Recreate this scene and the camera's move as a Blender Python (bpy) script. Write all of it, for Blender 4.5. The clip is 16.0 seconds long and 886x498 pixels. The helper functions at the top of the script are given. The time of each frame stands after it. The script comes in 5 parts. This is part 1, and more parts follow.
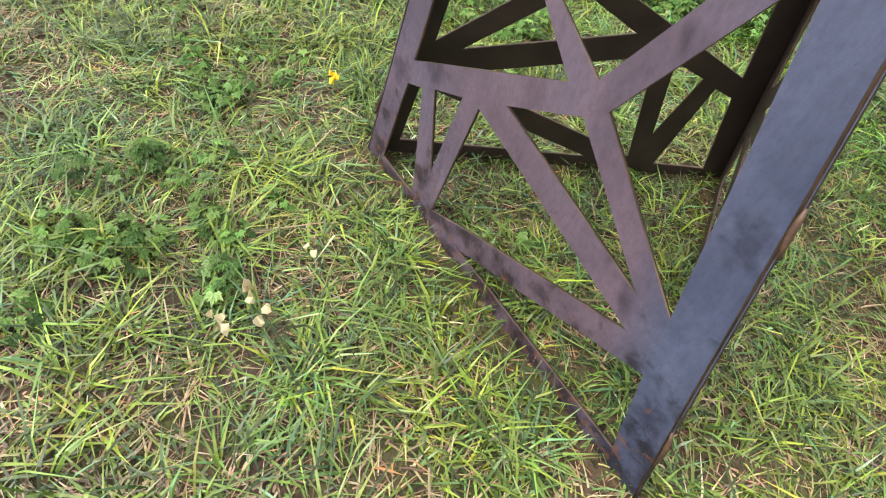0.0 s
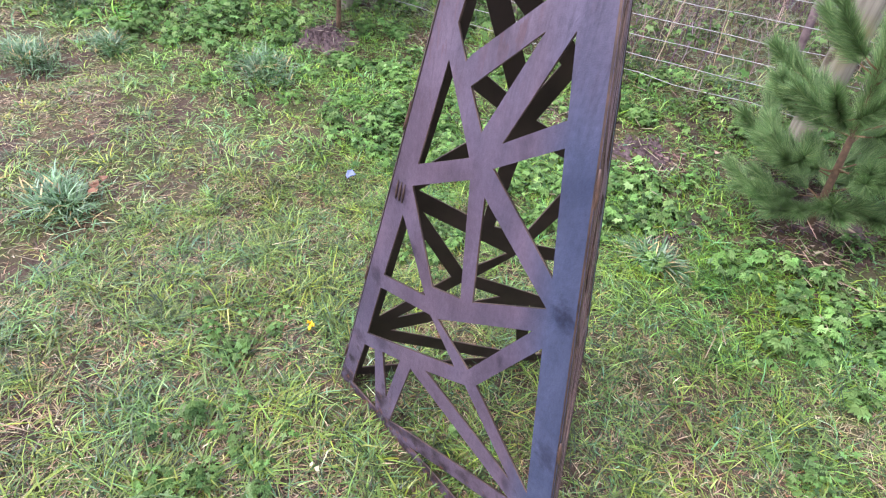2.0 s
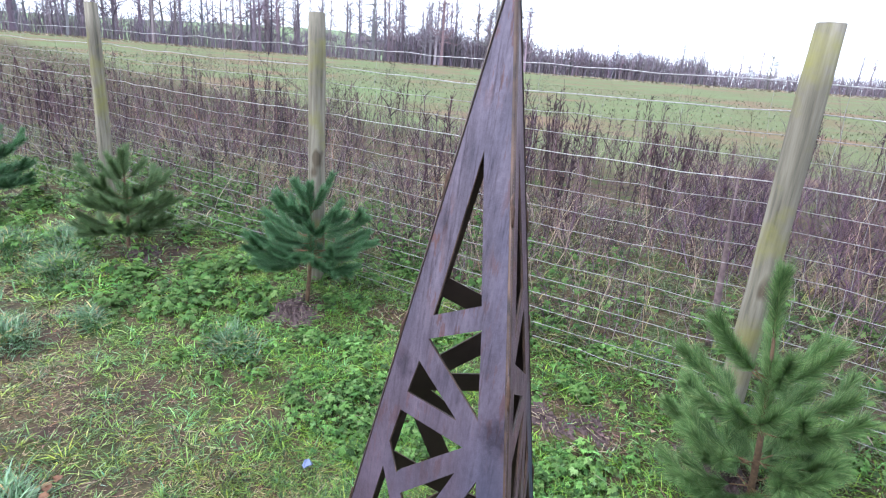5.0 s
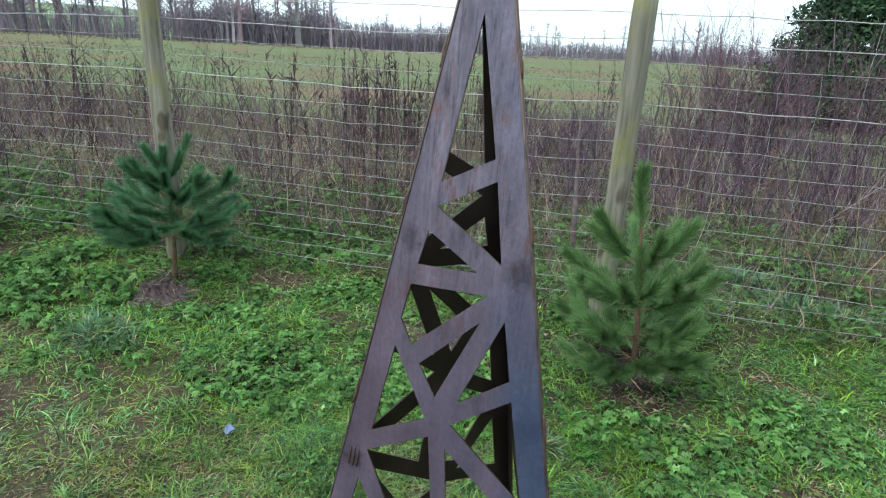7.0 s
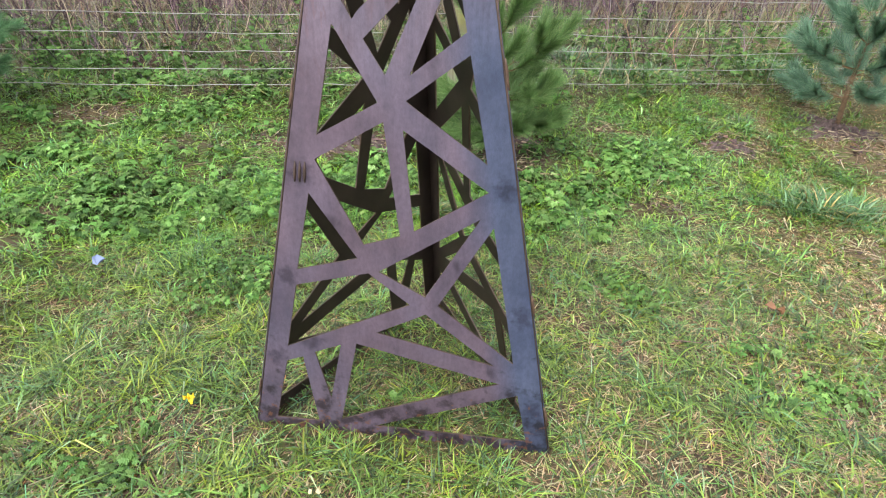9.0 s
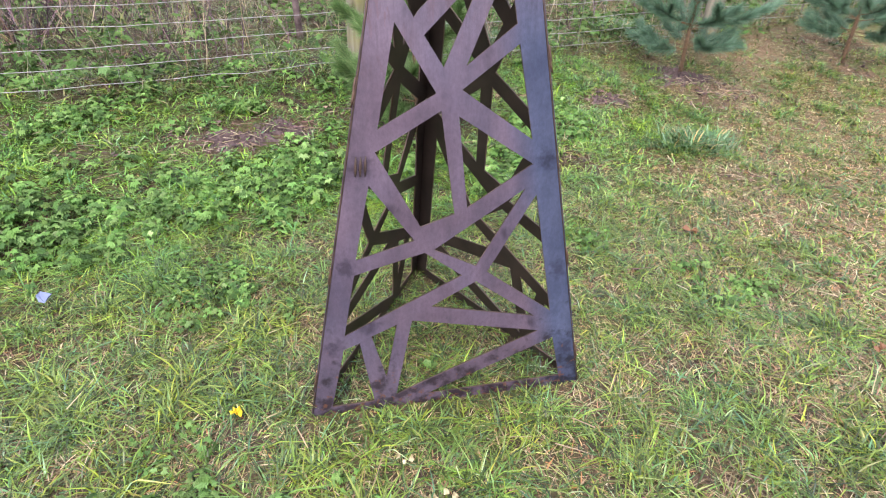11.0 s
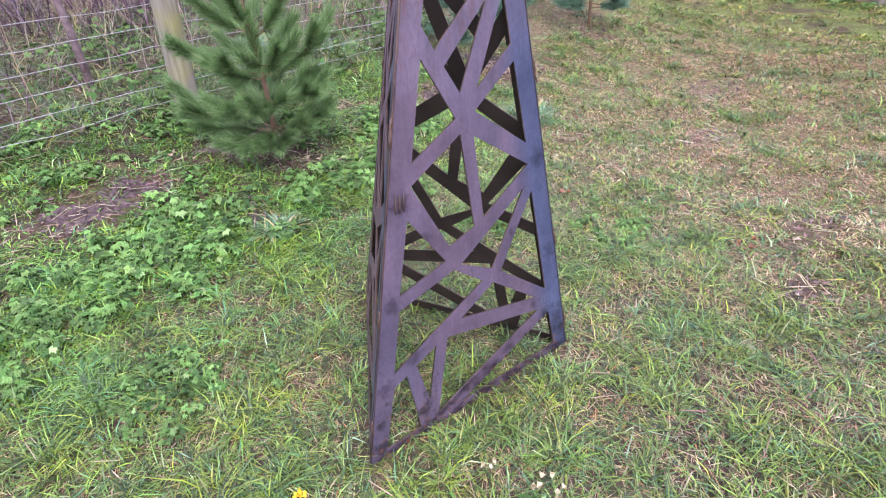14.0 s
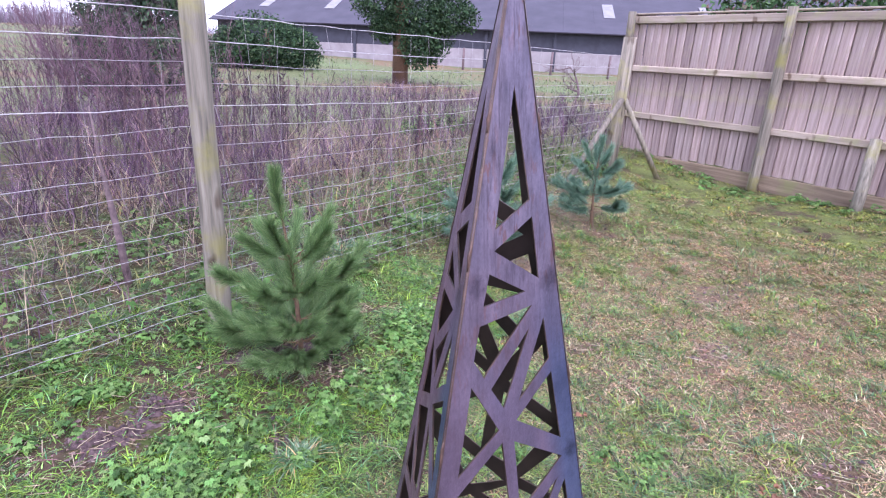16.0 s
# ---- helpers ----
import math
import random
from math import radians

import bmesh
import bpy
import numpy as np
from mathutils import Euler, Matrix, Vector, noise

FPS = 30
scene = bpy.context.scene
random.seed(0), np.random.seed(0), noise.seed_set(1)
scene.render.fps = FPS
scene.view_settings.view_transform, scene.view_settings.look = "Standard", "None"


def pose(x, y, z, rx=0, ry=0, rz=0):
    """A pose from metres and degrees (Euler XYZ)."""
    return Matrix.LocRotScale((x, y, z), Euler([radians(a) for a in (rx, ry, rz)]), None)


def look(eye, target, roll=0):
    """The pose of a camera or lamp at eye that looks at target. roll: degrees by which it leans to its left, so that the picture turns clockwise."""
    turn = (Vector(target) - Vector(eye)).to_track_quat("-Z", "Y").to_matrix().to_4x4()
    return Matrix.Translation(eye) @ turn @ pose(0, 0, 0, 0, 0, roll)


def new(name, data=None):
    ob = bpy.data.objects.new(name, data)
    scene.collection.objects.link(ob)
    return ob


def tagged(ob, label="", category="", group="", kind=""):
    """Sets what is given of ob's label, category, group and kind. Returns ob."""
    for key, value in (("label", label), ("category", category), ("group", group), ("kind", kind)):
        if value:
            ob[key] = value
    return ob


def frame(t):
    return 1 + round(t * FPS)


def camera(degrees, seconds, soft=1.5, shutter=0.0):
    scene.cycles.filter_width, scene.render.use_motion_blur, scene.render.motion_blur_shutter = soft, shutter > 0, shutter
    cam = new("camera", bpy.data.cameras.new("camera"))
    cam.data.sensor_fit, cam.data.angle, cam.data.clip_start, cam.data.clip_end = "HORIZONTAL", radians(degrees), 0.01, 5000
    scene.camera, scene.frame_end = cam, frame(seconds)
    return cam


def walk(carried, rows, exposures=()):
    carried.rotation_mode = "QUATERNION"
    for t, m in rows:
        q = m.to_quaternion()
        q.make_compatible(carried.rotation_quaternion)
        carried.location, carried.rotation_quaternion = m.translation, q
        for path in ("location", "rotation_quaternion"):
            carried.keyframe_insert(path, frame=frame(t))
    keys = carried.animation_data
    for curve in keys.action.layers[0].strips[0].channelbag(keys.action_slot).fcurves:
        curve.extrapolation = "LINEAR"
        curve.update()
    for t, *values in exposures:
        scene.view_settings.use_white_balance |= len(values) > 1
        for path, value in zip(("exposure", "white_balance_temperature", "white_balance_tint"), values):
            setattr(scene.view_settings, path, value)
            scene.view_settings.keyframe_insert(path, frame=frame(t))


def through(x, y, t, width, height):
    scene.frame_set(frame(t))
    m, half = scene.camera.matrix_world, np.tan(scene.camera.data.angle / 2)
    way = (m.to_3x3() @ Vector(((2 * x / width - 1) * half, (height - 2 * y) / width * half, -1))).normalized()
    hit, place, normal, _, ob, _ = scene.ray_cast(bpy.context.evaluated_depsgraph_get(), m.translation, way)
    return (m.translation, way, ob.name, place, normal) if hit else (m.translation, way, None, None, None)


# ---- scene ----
cam = camera(77.30, 16.0, soft=1.2)
PATH = [
    (0, (0.3128, -0.4763, 0.5820), (-0.6271, 0.2752, -0.8883), 8.96),
    (0.5, (0.3560, -0.5384, 0.6500), (-0.5414, 0.2927, -0.8039), 6.95),
    (1, (0.3998, -0.5747, 0.7760), (-0.4914, 0.3141, -0.6473), 5.18),
    (1.5, (0.4298, -0.5895, 0.9274), (-0.5297, 0.3737, -0.3998), 4.84),
    (2, (0.4364, -0.5675, 1.0347), (-0.6421, 0.4463, -0.1565), 4.33),
    (2.5, (0.4705, -0.5430, 1.1207), (-0.7419, 0.5028, 0.0979), 4.48),
    (3, (0.4927, -0.5315, 1.1943), (-0.8315, 0.5086, 0.3141), 4.97),
    (3.5, (0.5241, -0.4991, 1.2498), (-0.8735, 0.5448, 0.4969), 5.19),
    (4, (0.5280, -0.4857, 1.2963), (-0.8864, 0.5973, 0.6353), 5.09),
    (4.5, (0.5051, -0.5136, 1.3599), (-0.8614, 0.6586, 0.7530), 4.62),
    (4.7, (0.4897, -0.5259, 1.3739), (-0.8444, 0.6908, 0.7824), 4.54),
    (6.8, (0.3534, -0.7621, 1.2375), (-0.5196, 0.8249, 0.6635), 2.86),
    (7, (0.3343, -0.7737, 1.2168), (-0.4775, 0.8330, 0.6089), 2.52),
    (7.5, (0.3275, -0.7929, 1.1448), (-0.3281, 0.8348, 0.4163), 1.36),
    (8, (0.2764, -0.8574, 1.0479), (-0.2044, 0.7730, 0.1991), 1.02),
    (8.5, (0.2400, -0.9064, 0.9948), (-0.0682, 0.7125, 0.0492), 1.32),
    (9, (0.1721, -0.9229, 0.9264), (-0.0080, 0.6787, -0.0798), 1.25),
    (9.2, (0.1415, -0.9183, 0.9095), (0.0024, 0.6790, -0.1099), 1.20),
    (11.3, (-0.2430, -0.9936, 0.9760), (0.1569, 0.5145, -0.1083), 1.98),
    (11.5, (-0.2656, -0.9790, 0.9731), (0.1754, 0.5129, -0.1177), 1.86),
    (12, (-0.3218, -0.9436, 0.9920), (0.2232, 0.5149, -0.0969), 1.76),
    (12.5, (-0.3963, -0.9183, 1.0177), (0.2785, 0.4859, -0.0700), 1.11),
    (13, (-0.4850, -0.8995, 1.0314), (0.3144, 0.4377, -0.0562), 1.02),
    (13.5, (-0.5792, -0.8635, 1.0346), (0.3207, 0.4055, -0.0561), 0.66),
    (14, (-0.6241, -0.8137, 1.0193), (0.3535, 0.4176, -0.0475), 0.70),
    (14.5, (-0.6543, -0.7622, 1.0482), (0.3714, 0.4861, 0.0484), 0.92),
    (15, (-0.6659, -0.7417, 1.1510), (0.3985, 0.5605, 0.2670), 1.36),
    (15.5, (-0.6687, -0.7092, 1.2437), (0.4265, 0.6537, 0.5000), 2.10),
    (16, (-0.6621, -0.7030, 1.3270), (0.4469, 0.7036, 0.6933), 2.60),
]
EXPOSURES = [
    (0.0, 1.44, 7050, 6), (1.0, 1.45, 7000, 4), (1.5, 1.54, 6150, 17), (2.0, 1.59, 5950, 21), (3.0, 1.57, 5600, 32), (3.5, 1.56, 5550, 27), (4.0, 1.46, 5850, 11), (4.5, 1.40, 5650, 10), (7.0, 0.68, 5750, -8), (8.0, 1.22, 7000, -14),
    (9.0, 1.43, 6600, 2), (11.5, 1.49, 6250, 17), (12.5, 1.52, 5700, 24), (14.0, 1.50, 5750, 26), (15.5, 1.42, 5500, 30), (16.0, 1.39, 5500, 31),
]
walk(cam, [(t, look(eye, target, roll)) for t, eye, target, roll in PATH], EXPOSURES)

# ---- world and light: a bright overcast winter sky ----
world = bpy.data.worlds.new("overcast_sky")
scene.world = world
world.use_nodes = True
wn, wl = world.node_tree.nodes, world.node_tree.links
sky = wn.new("ShaderNodeTexSky")
sky.sky_type, sky.sun_disc = "NISHITA", False
sky.sun_elevation, sky.sun_rotation = radians(35), radians(205)
sky.dust_density, sky.air_density = 3.0, 1.0
cloud = wn.new("ShaderNodeMix")
cloud.data_type = "RGBA"
cloud.inputs["Factor"].default_value = 0.85
cloud.inputs["B"].default_value = (7.2, 7.4, 7.9, 1)
wl.new(sky.outputs["Color"], cloud.inputs["A"])
wl.new(cloud.outputs["Result"], wn["Background"].inputs["Color"])
wn["Background"].inputs["Strength"].default_value = 0.135
sun = new("sun", bpy.data.lights.new("sun", "SUN"))
sun.data.energy, sun.data.angle, sun.data.color = 1.5, radians(28), (1.0, 0.97, 0.93)
sun.matrix_world = look((0, 0, 10), (1.6, 3.4, 4.5))

# ---- small builders ----
rng = np.random.default_rng(7)
FX, FY = 0.9701, 0.2425          # the wire fence runs this way
POST_X, POST_Y = -0.07, 1.62     # a post of it


def along(k, out=0.0):
    """A place k metres along the wire fence from that post, and out metres behind it."""
    return POST_X + FX * k - FY * out, POST_Y + FY * k + FX * out


def smooth(a, b, x):
    t = np.clip((x - a) / (b - a), 0, 1)
    return t * t * (3 - 2 * t)


def lumps(x, y, seed, size):
    """Smooth noise between about -1 and 1, for arrays."""
    r = np.random.default_rng(seed)
    out = 0
    for i in range(7):
        a, p = r.uniform(0, math.tau), r.uniform(0, math.tau)
        f = math.tau / size * r.uniform(0.6, 1.7)
        out = out + np.sin(f * (x * math.cos(a) + y * math.sin(a)) + p + 1.3 * np.sin(0.7 * f * (x * math.sin(a) - y * math.cos(a)) + 2 * p))
    return out / 3.2


def land(x, y):
    """Height of the ground: a shallow dip round the obelisk, a bank under the wire fence, a fall to the south-east, a field rising to the north-west."""
    s = FX * y - FY * x
    z = -0.035 + 0.09 * (np.clip(s, -1.2, 1.75) - 0.33) ** 2 + 0.27 * smooth(1.0, 5.6, x)
    z = z - 0.021 * np.clip(x, -7, 7) + 0.025 * np.clip(y, -4, 4)
    d, side = np.hypot(x, y), smooth(0.8, 0.25, np.arctan2(x, y))
    near = np.exp(-d * d / 160.0)
    rise = (0.0255 * side * np.clip(d - 9, 0, 110) + 0.011 * (1 - side) * np.clip(d - 9, 0, 50)) * smooth(-6, 6, y)
    return (z + 0.012 * lumps(x, y, 3, 0.9) * smooth(0.45, 0.9, d)) * (0.25 + 0.75 * near) + 0.02 * lumps(x, y, 4, 9.0) * (1 - near) + rise


def arrays(name, verts, tris, material, tint=None, parent=None, label="", smooth_faces=False):
    """One mesh object out of arrays of corners and triangles, with a colour for each corner."""
    me = bpy.data.meshes.new(name)
    verts, tris = np.asarray(verts, np.float32).reshape(-1, 3), np.asarray(tris, np.int32).reshape(-1, 3)
    me.vertices.add(len(verts))
    me.vertices.foreach_set("co", verts.ravel())
    me.loops.add(tris.size)
    me.loops.foreach_set("vertex_index", tris.ravel())
    me.polygons.add(len(tris))
    me.polygons.foreach_set("loop_start", np.arange(0, tris.size, 3, dtype=np.int32))
    me.polygons.foreach_set("use_smooth", np.full(len(tris), smooth_faces))
    me.update(calc_edges=True)
    if tint is not None:
        layer = me.attributes.new("tint", "FLOAT_COLOR", "POINT")
        tint = np.asarray(tint, np.float32).reshape(-1, 3)
        layer.data.foreach_set("color", np.concatenate([tint, np.ones((len(tint), 1), np.float32)], 1).ravel())
    me.materials.append(material)
    ob = new(name, me)
    ob.parent = parent
    return tagged(ob, label)


def part(name, bm, material, parent=None, label="", smooth_faces=False):
    me = bpy.data.meshes.new(name)
    bm.to_mesh(me)
    bm.free()
    me.materials.append(material)
    if smooth_faces:
        me.polygons.foreach_set("use_smooth", np.ones(len(me.polygons), bool))
    ob = new(name, me)
    ob.parent = parent
    return tagged(ob, label)


def tube(bm, points, radii, n=8):
    """A closed tube along points, into bm."""
    points = [Vector(p) for p in points]
    rings, side = [], None
    for i, (p, r) in enumerate(zip(points, radii)):
        d = (points[min(i + 1, len(points) - 1)] - points[max(i - 1, 0)]).normalized()
        side = (side - d * side.dot(d)).normalized() if side else d.orthogonal().normalized()
        other = d.cross(side)
        rings.append([bm.verts.new(p + (side * math.cos(k * math.tau / n) + other * math.sin(k * math.tau / n)) * r) for k in range(n)])
    for a, b in zip(rings, rings[1:]):
        for k in range(n):
            bm.faces.new((a[k], a[(k + 1) % n], b[(k + 1) % n], b[k]))
    bm.faces.new(rings[-1])
    bm.faces.new(rings[0][::-1])


def block(bm, lo, hi, bevel=0.004, m=None):
    """A bevelled block between two corners."""
    made = bmesh.ops.create_cube(bm, size=1)["verts"]
    for v in made:
        v.co = Vector([lo[i] + (v.co[i] + 0.5) * (hi[i] - lo[i]) for i in range(3)])
    if bevel:
        edges = list({e for v in made for e in v.link_edges})
        made = list({v for f in bmesh.ops.bevel(bm, geom=edges, offset=bevel, segments=1, affect="EDGES")["faces"] for v in f.verts} | {v for v in made if v.is_valid})
    if m is not None:
        bmesh.ops.transform(bm, matrix=m, verts=made)


def blades(at, length, width, turn, bend, tint, lift=1.0, fine=True):
    """Curved tapering blades: corners, triangles and colours. bend: how far the tip leans over, in lengths."""
    n = len(at)
    lean = np.stack([np.cos(turn), np.sin(turn), np.zeros(n)], 1)
    across = np.stack([-np.sin(turn), np.cos(turn), np.zeros(n)], 1)
    rows = []
    for t, w in ((0, 0.8), (0.4, 1.0), (0.75, 0.7), (1, 0)) if fine else ((0, 0.8), (0.55, 0.95), (1, 0)):
        mid = at + lean * (length * bend * t * t)[:, None]
        mid[:, 2] += length * lift * (t - 0.45 * bend * t * t) * 0.9
        if w:
            rows += [mid - across * (width * w / 2)[:, None], mid + across * (width * w / 2)[:, None]]
        else:
            rows.append(mid)
    verts = np.stack(rows, 1).reshape(-1, 3)
    one = np.array([(0, 1, 3), (0, 3, 2), (2, 3, 5), (2, 5, 4), (4, 5, 6)] if fine else [(0, 1, 3), (0, 3, 2), (2, 3, 4)])
    k = len(rows)
    tris = (one[None] + k * np.arange(n)[:, None, None]).reshape(-1, 3)
    return verts, tris, np.repeat(tint, k, 0)


def ribbons(a, b, wa, wb, tint, r):
    """Straight tapering twigs from a to b as three-sided slivers."""
    n = len(a)
    d = b - a
    d = d / np.maximum(np.linalg.norm(d, axis=1, keepdims=True), 1e-6)
    p = np.cross(d, r.normal(size=(n, 3)))
    p /= np.maximum(np.linalg.norm(p, axis=1, keepdims=True), 1e-6)
    q = np.cross(d, p)
    cols = []
    for c, w in ((a, wa), (b, wb)):
        for k in range(3):
            g = k * math.tau / 3
            cols.append(c + (p * math.cos(g) + q * math.sin(g)) * (w / 2)[:, None])
    verts = np.stack(cols, 1).reshape(-1, 3)
    one = np.array([(0, 1, 4), (0, 4, 3), (1, 2, 5), (1, 5, 4), (2, 0, 3), (2, 3, 5)])
    tris = (one[None] + 6 * np.arange(n)[:, None, None]).reshape(-1, 3)
    return verts, tris, np.repeat(tint, 6, 0)


def join(parts):
    """Several (corners, triangles, colours) as one."""
    verts, tris, tint, base = [], [], [], 0
    for v, t, c in parts:
        verts.append(v), tris.append(t + base), tint.append(c)
        base += len(v)
    return np.concatenate(verts), np.concatenate(tris), np.concatenate(tint)


def pick(palette, n, r, spread=0.15):
    """Colours out of a palette of (weight, rgb), each varied a little."""
    w = np.array([p[0] for p in palette], float)
    rgb = np.array([p[1] for p in palette])[r.choice(len(palette), n, p=w / w.sum())]
    return rgb * (1 + spread * r.normal(size=(n, 1))).clip(0.5, 1.6) * (1 + 0.05 * r.normal(size=(n, 3)))


# ---- materials ----
def material(name, rough=0.8, metal=0.0, spec=0.5):
    m = bpy.data.materials.new(name)
    m.use_nodes = True
    nt = m.node_tree
    b = nt.nodes["Principled BSDF"]
    b.inputs["Roughness"].default_value = rough
    b.inputs["Metallic"].default_value = metal
    b.inputs["Specular IOR Level"].default_value = spec
    return m, nt, b


def node(nt, kind, links=(), **values):
    """A node with its settings, its input values (by name with _ for blanks) and links (input, socket)."""
    n = nt.nodes.new(kind)
    for key, value in values.items():
        if key in n.inputs:
            n.inputs[key].default_value = value
        else:
            setattr(n, key, value)
    for name, socket in links:
        nt.links.new(socket, n.inputs[name])
    return n


def noise_of(nt, scale, detail=4.0, space="Object", rough=0.6, stretch=None):
    co = nt.nodes.new("ShaderNodeTexCoord").outputs[space]
    if stretch:
        co = node(nt, "ShaderNodeMapping", [("Vector", co)], Scale=stretch).outputs[0]
    return node(nt, "ShaderNodeTexNoise", [("Vector", co)], Scale=scale, Detail=detail, Roughness=rough).outputs["Fac"]


def ramp(nt, fac, stops):
    r = nt.nodes.new("ShaderNodeValToRGB")
    nt.links.new(fac, r.inputs[0])
    while len(r.color_ramp.elements) < len(stops):
        r.color_ramp.elements.new(0.5)
    for e, (at, rgb) in zip(r.color_ramp.elements, stops):
        e.position, e.color = at, (*rgb, 1) if len(rgb) == 3 else rgb
    return r.outputs[0]


def mixed(nt, fac, a, b, how="MIX"):
    m = node(nt, "ShaderNodeMix", data_type="RGBA", blend_type=how)
    for key, value in (("Factor", fac), ("A", a), ("B", b)):
        sock = [s for s in m.inputs if s.name == key and s.enabled and (key == "Factor" or s.type == "RGBA")][0]
        if isinstance(value, bpy.types.NodeSocket):
            nt.links.new(value, sock)
        else:
            sock.default_value = value if key == "Factor" else (*value, 1)
    return [s for s in m.outputs if s.type == "RGBA"][0]


def bump(nt, bsdf, fac, strength=0.3, distance=0.01):
    b = node(nt, "ShaderNodeBump", [("Height", fac)], Strength=strength, Distance=distance)
    nt.links.new(b.outputs[0], bsdf.inputs["Normal"])


def leafy(name, rough=0.55, through=0.3, spec=0.35):
    """Plant stuff coloured blade by blade, with some light coming through."""
    m, nt, b = material(name, rough, spec=spec)
    tint = node(nt, "ShaderNodeAttribute", attribute_name="tint").outputs["Color"]
    var = ramp(nt, noise_of(nt, 9.0, 3.0), [(0.3, (0.75, 0.75, 0.75)), (0.7, (1.2, 1.2, 1.2))])
    col = mixed(nt, 1.0, tint, var, "MULTIPLY")
    nt.links.new(col, b.inputs["Base Color"])
    if through:
        tr = node(nt, "ShaderNodeBsdfTranslucent", [("Color", col)])
        mx = node(nt, "ShaderNodeMixShader", [(1, b.outputs[0]), (2, tr.outputs[0])], Fac=through)
        nt.links.new(mx.outputs[0], nt.nodes["Material Output"].inputs["Surface"])
    return m


def make_ground():
    m, nt, b = material("lawn_soil", 0.95, spec=0.2)
    soil = ramp(nt, noise_of(nt, 14.0, 8.0), [(0.3, (0.035, 0.022, 0.018)), (0.55, (0.070, 0.045, 0.034)), (0.75, (0.14, 0.095, 0.062))])
    moss = ramp(nt, noise_of(nt, 30.0, 6.0), [(0.3, (0.022, 0.034, 0.009)), (0.7, (0.065, 0.095, 0.022))])
    thatch = ramp(nt, noise_of(nt, 90.0, 5.0), [(0.35, (0.028, 0.019, 0.011)), (0.65, (0.14, 0.10, 0.055))])
    moss = mixed(nt, ramp(nt, noise_of(nt, 5.0, 7.0), [(0.40, (0, 0, 0)), (0.55, (1, 1, 1))]), moss, thatch)
    near = mixed(nt, ramp(nt, noise_of(nt, 3.0, 6.0), [(0.42, (0, 0, 0)), (0.58, (1, 1, 1))]), soil, moss)
    field = ramp(nt, noise_of(nt, 0.12, 9.0, rough=0.7), [(0.40, (0.165, 0.110, 0.066)), (0.49, (0.120, 0.126, 0.058)), (0.64, (0.128, 0.164, 0.068))])
    place = node(nt, "ShaderNodeSeparateXYZ", [("Vector", nt.nodes.new("ShaderNodeTexCoord").outputs["Object"])])
    across = node(nt, "ShaderNodeMath", [(0, place.outputs["X"])], operation="MULTIPLY_ADD")
    across.inputs[1].default_value, across.inputs[2].default_value = 0.185, 0.0
    worn = ramp(nt, across.outputs[0], [(0.15, (0, 0, 0)), (0.36, (1, 1, 1)), (0.60, (1, 1, 1)), (0.70, (0, 0, 0))])
    straw = ramp(nt, noise_of(nt, 240.0, 5.0, rough=0.75), [(0.40, (0.045, 0.030, 0.020)), (0.5, (0.145, 0.095, 0.058)), (0.60, (0.30, 0.205, 0.13))])
    turf = ramp(nt, noise_of(nt, 200.0, 5.0, rough=0.75), [(0.36, (0.040, 0.055, 0.018)), (0.5, (0.105, 0.125, 0.042)), (0.62, (0.20, 0.205, 0.085))])
    straw = mixed(nt, ramp(nt, noise_of(nt, 9.0, 7.0, rough=0.7), [(0.47, (0, 0, 0)), (0.62, (1, 1, 1))]), straw, turf)
    near = mixed(nt, mixed(nt, 1.0, worn, ramp(nt, noise_of(nt, 2.5, 5.0), [(0.30, (0.5, 0.5, 0.5)), (0.5, (1, 1, 1))]), "MULTIPLY"), near, straw)
    cushion = ramp(nt, noise_of(nt, 160.0, 5.0, rough=0.7), [(0.38, (0.040, 0.058, 0.016)), (0.5, (0.110, 0.135, 0.034)), (0.62, (0.205, 0.215, 0.055))])
    cushion = mixed(nt, ramp(nt, noise_of(nt, 22.0, 6.0, rough=0.7), [(0.44, (0, 0, 0)), (0.60, (0.9, 0.9, 0.9))]), cushion, turf)
    strip = ramp(nt, across.outputs[0], [(0.58, (0, 0, 0)), (0.70, (1, 1, 1)), (0.93, (1, 1, 1)), (0.97, (0.3, 0.3, 0.3))])
    near = mixed(nt, mixed(nt, 1.0, strip, ramp(nt, noise_of(nt, 4.0, 7.0, rough=0.7), [(0.40, (0, 0, 0)), (0.54, (1, 1, 1))]), "MULTIPLY"), near, cushion)
    back = node(nt, "ShaderNodeMath", [(0, place.outputs["Y"])], operation="MULTIPLY_ADD")
    back.inputs[1].default_value, back.inputs[2].default_value = 0.4, -2.2
    back.use_clamp = True
    nt.links.new(mixed(nt, back.outputs[0], near, field), b.inputs["Base Color"])
    bump(nt, b, noise_of(nt, 45.0, 8.0), 0.8, 0.02)
    return m


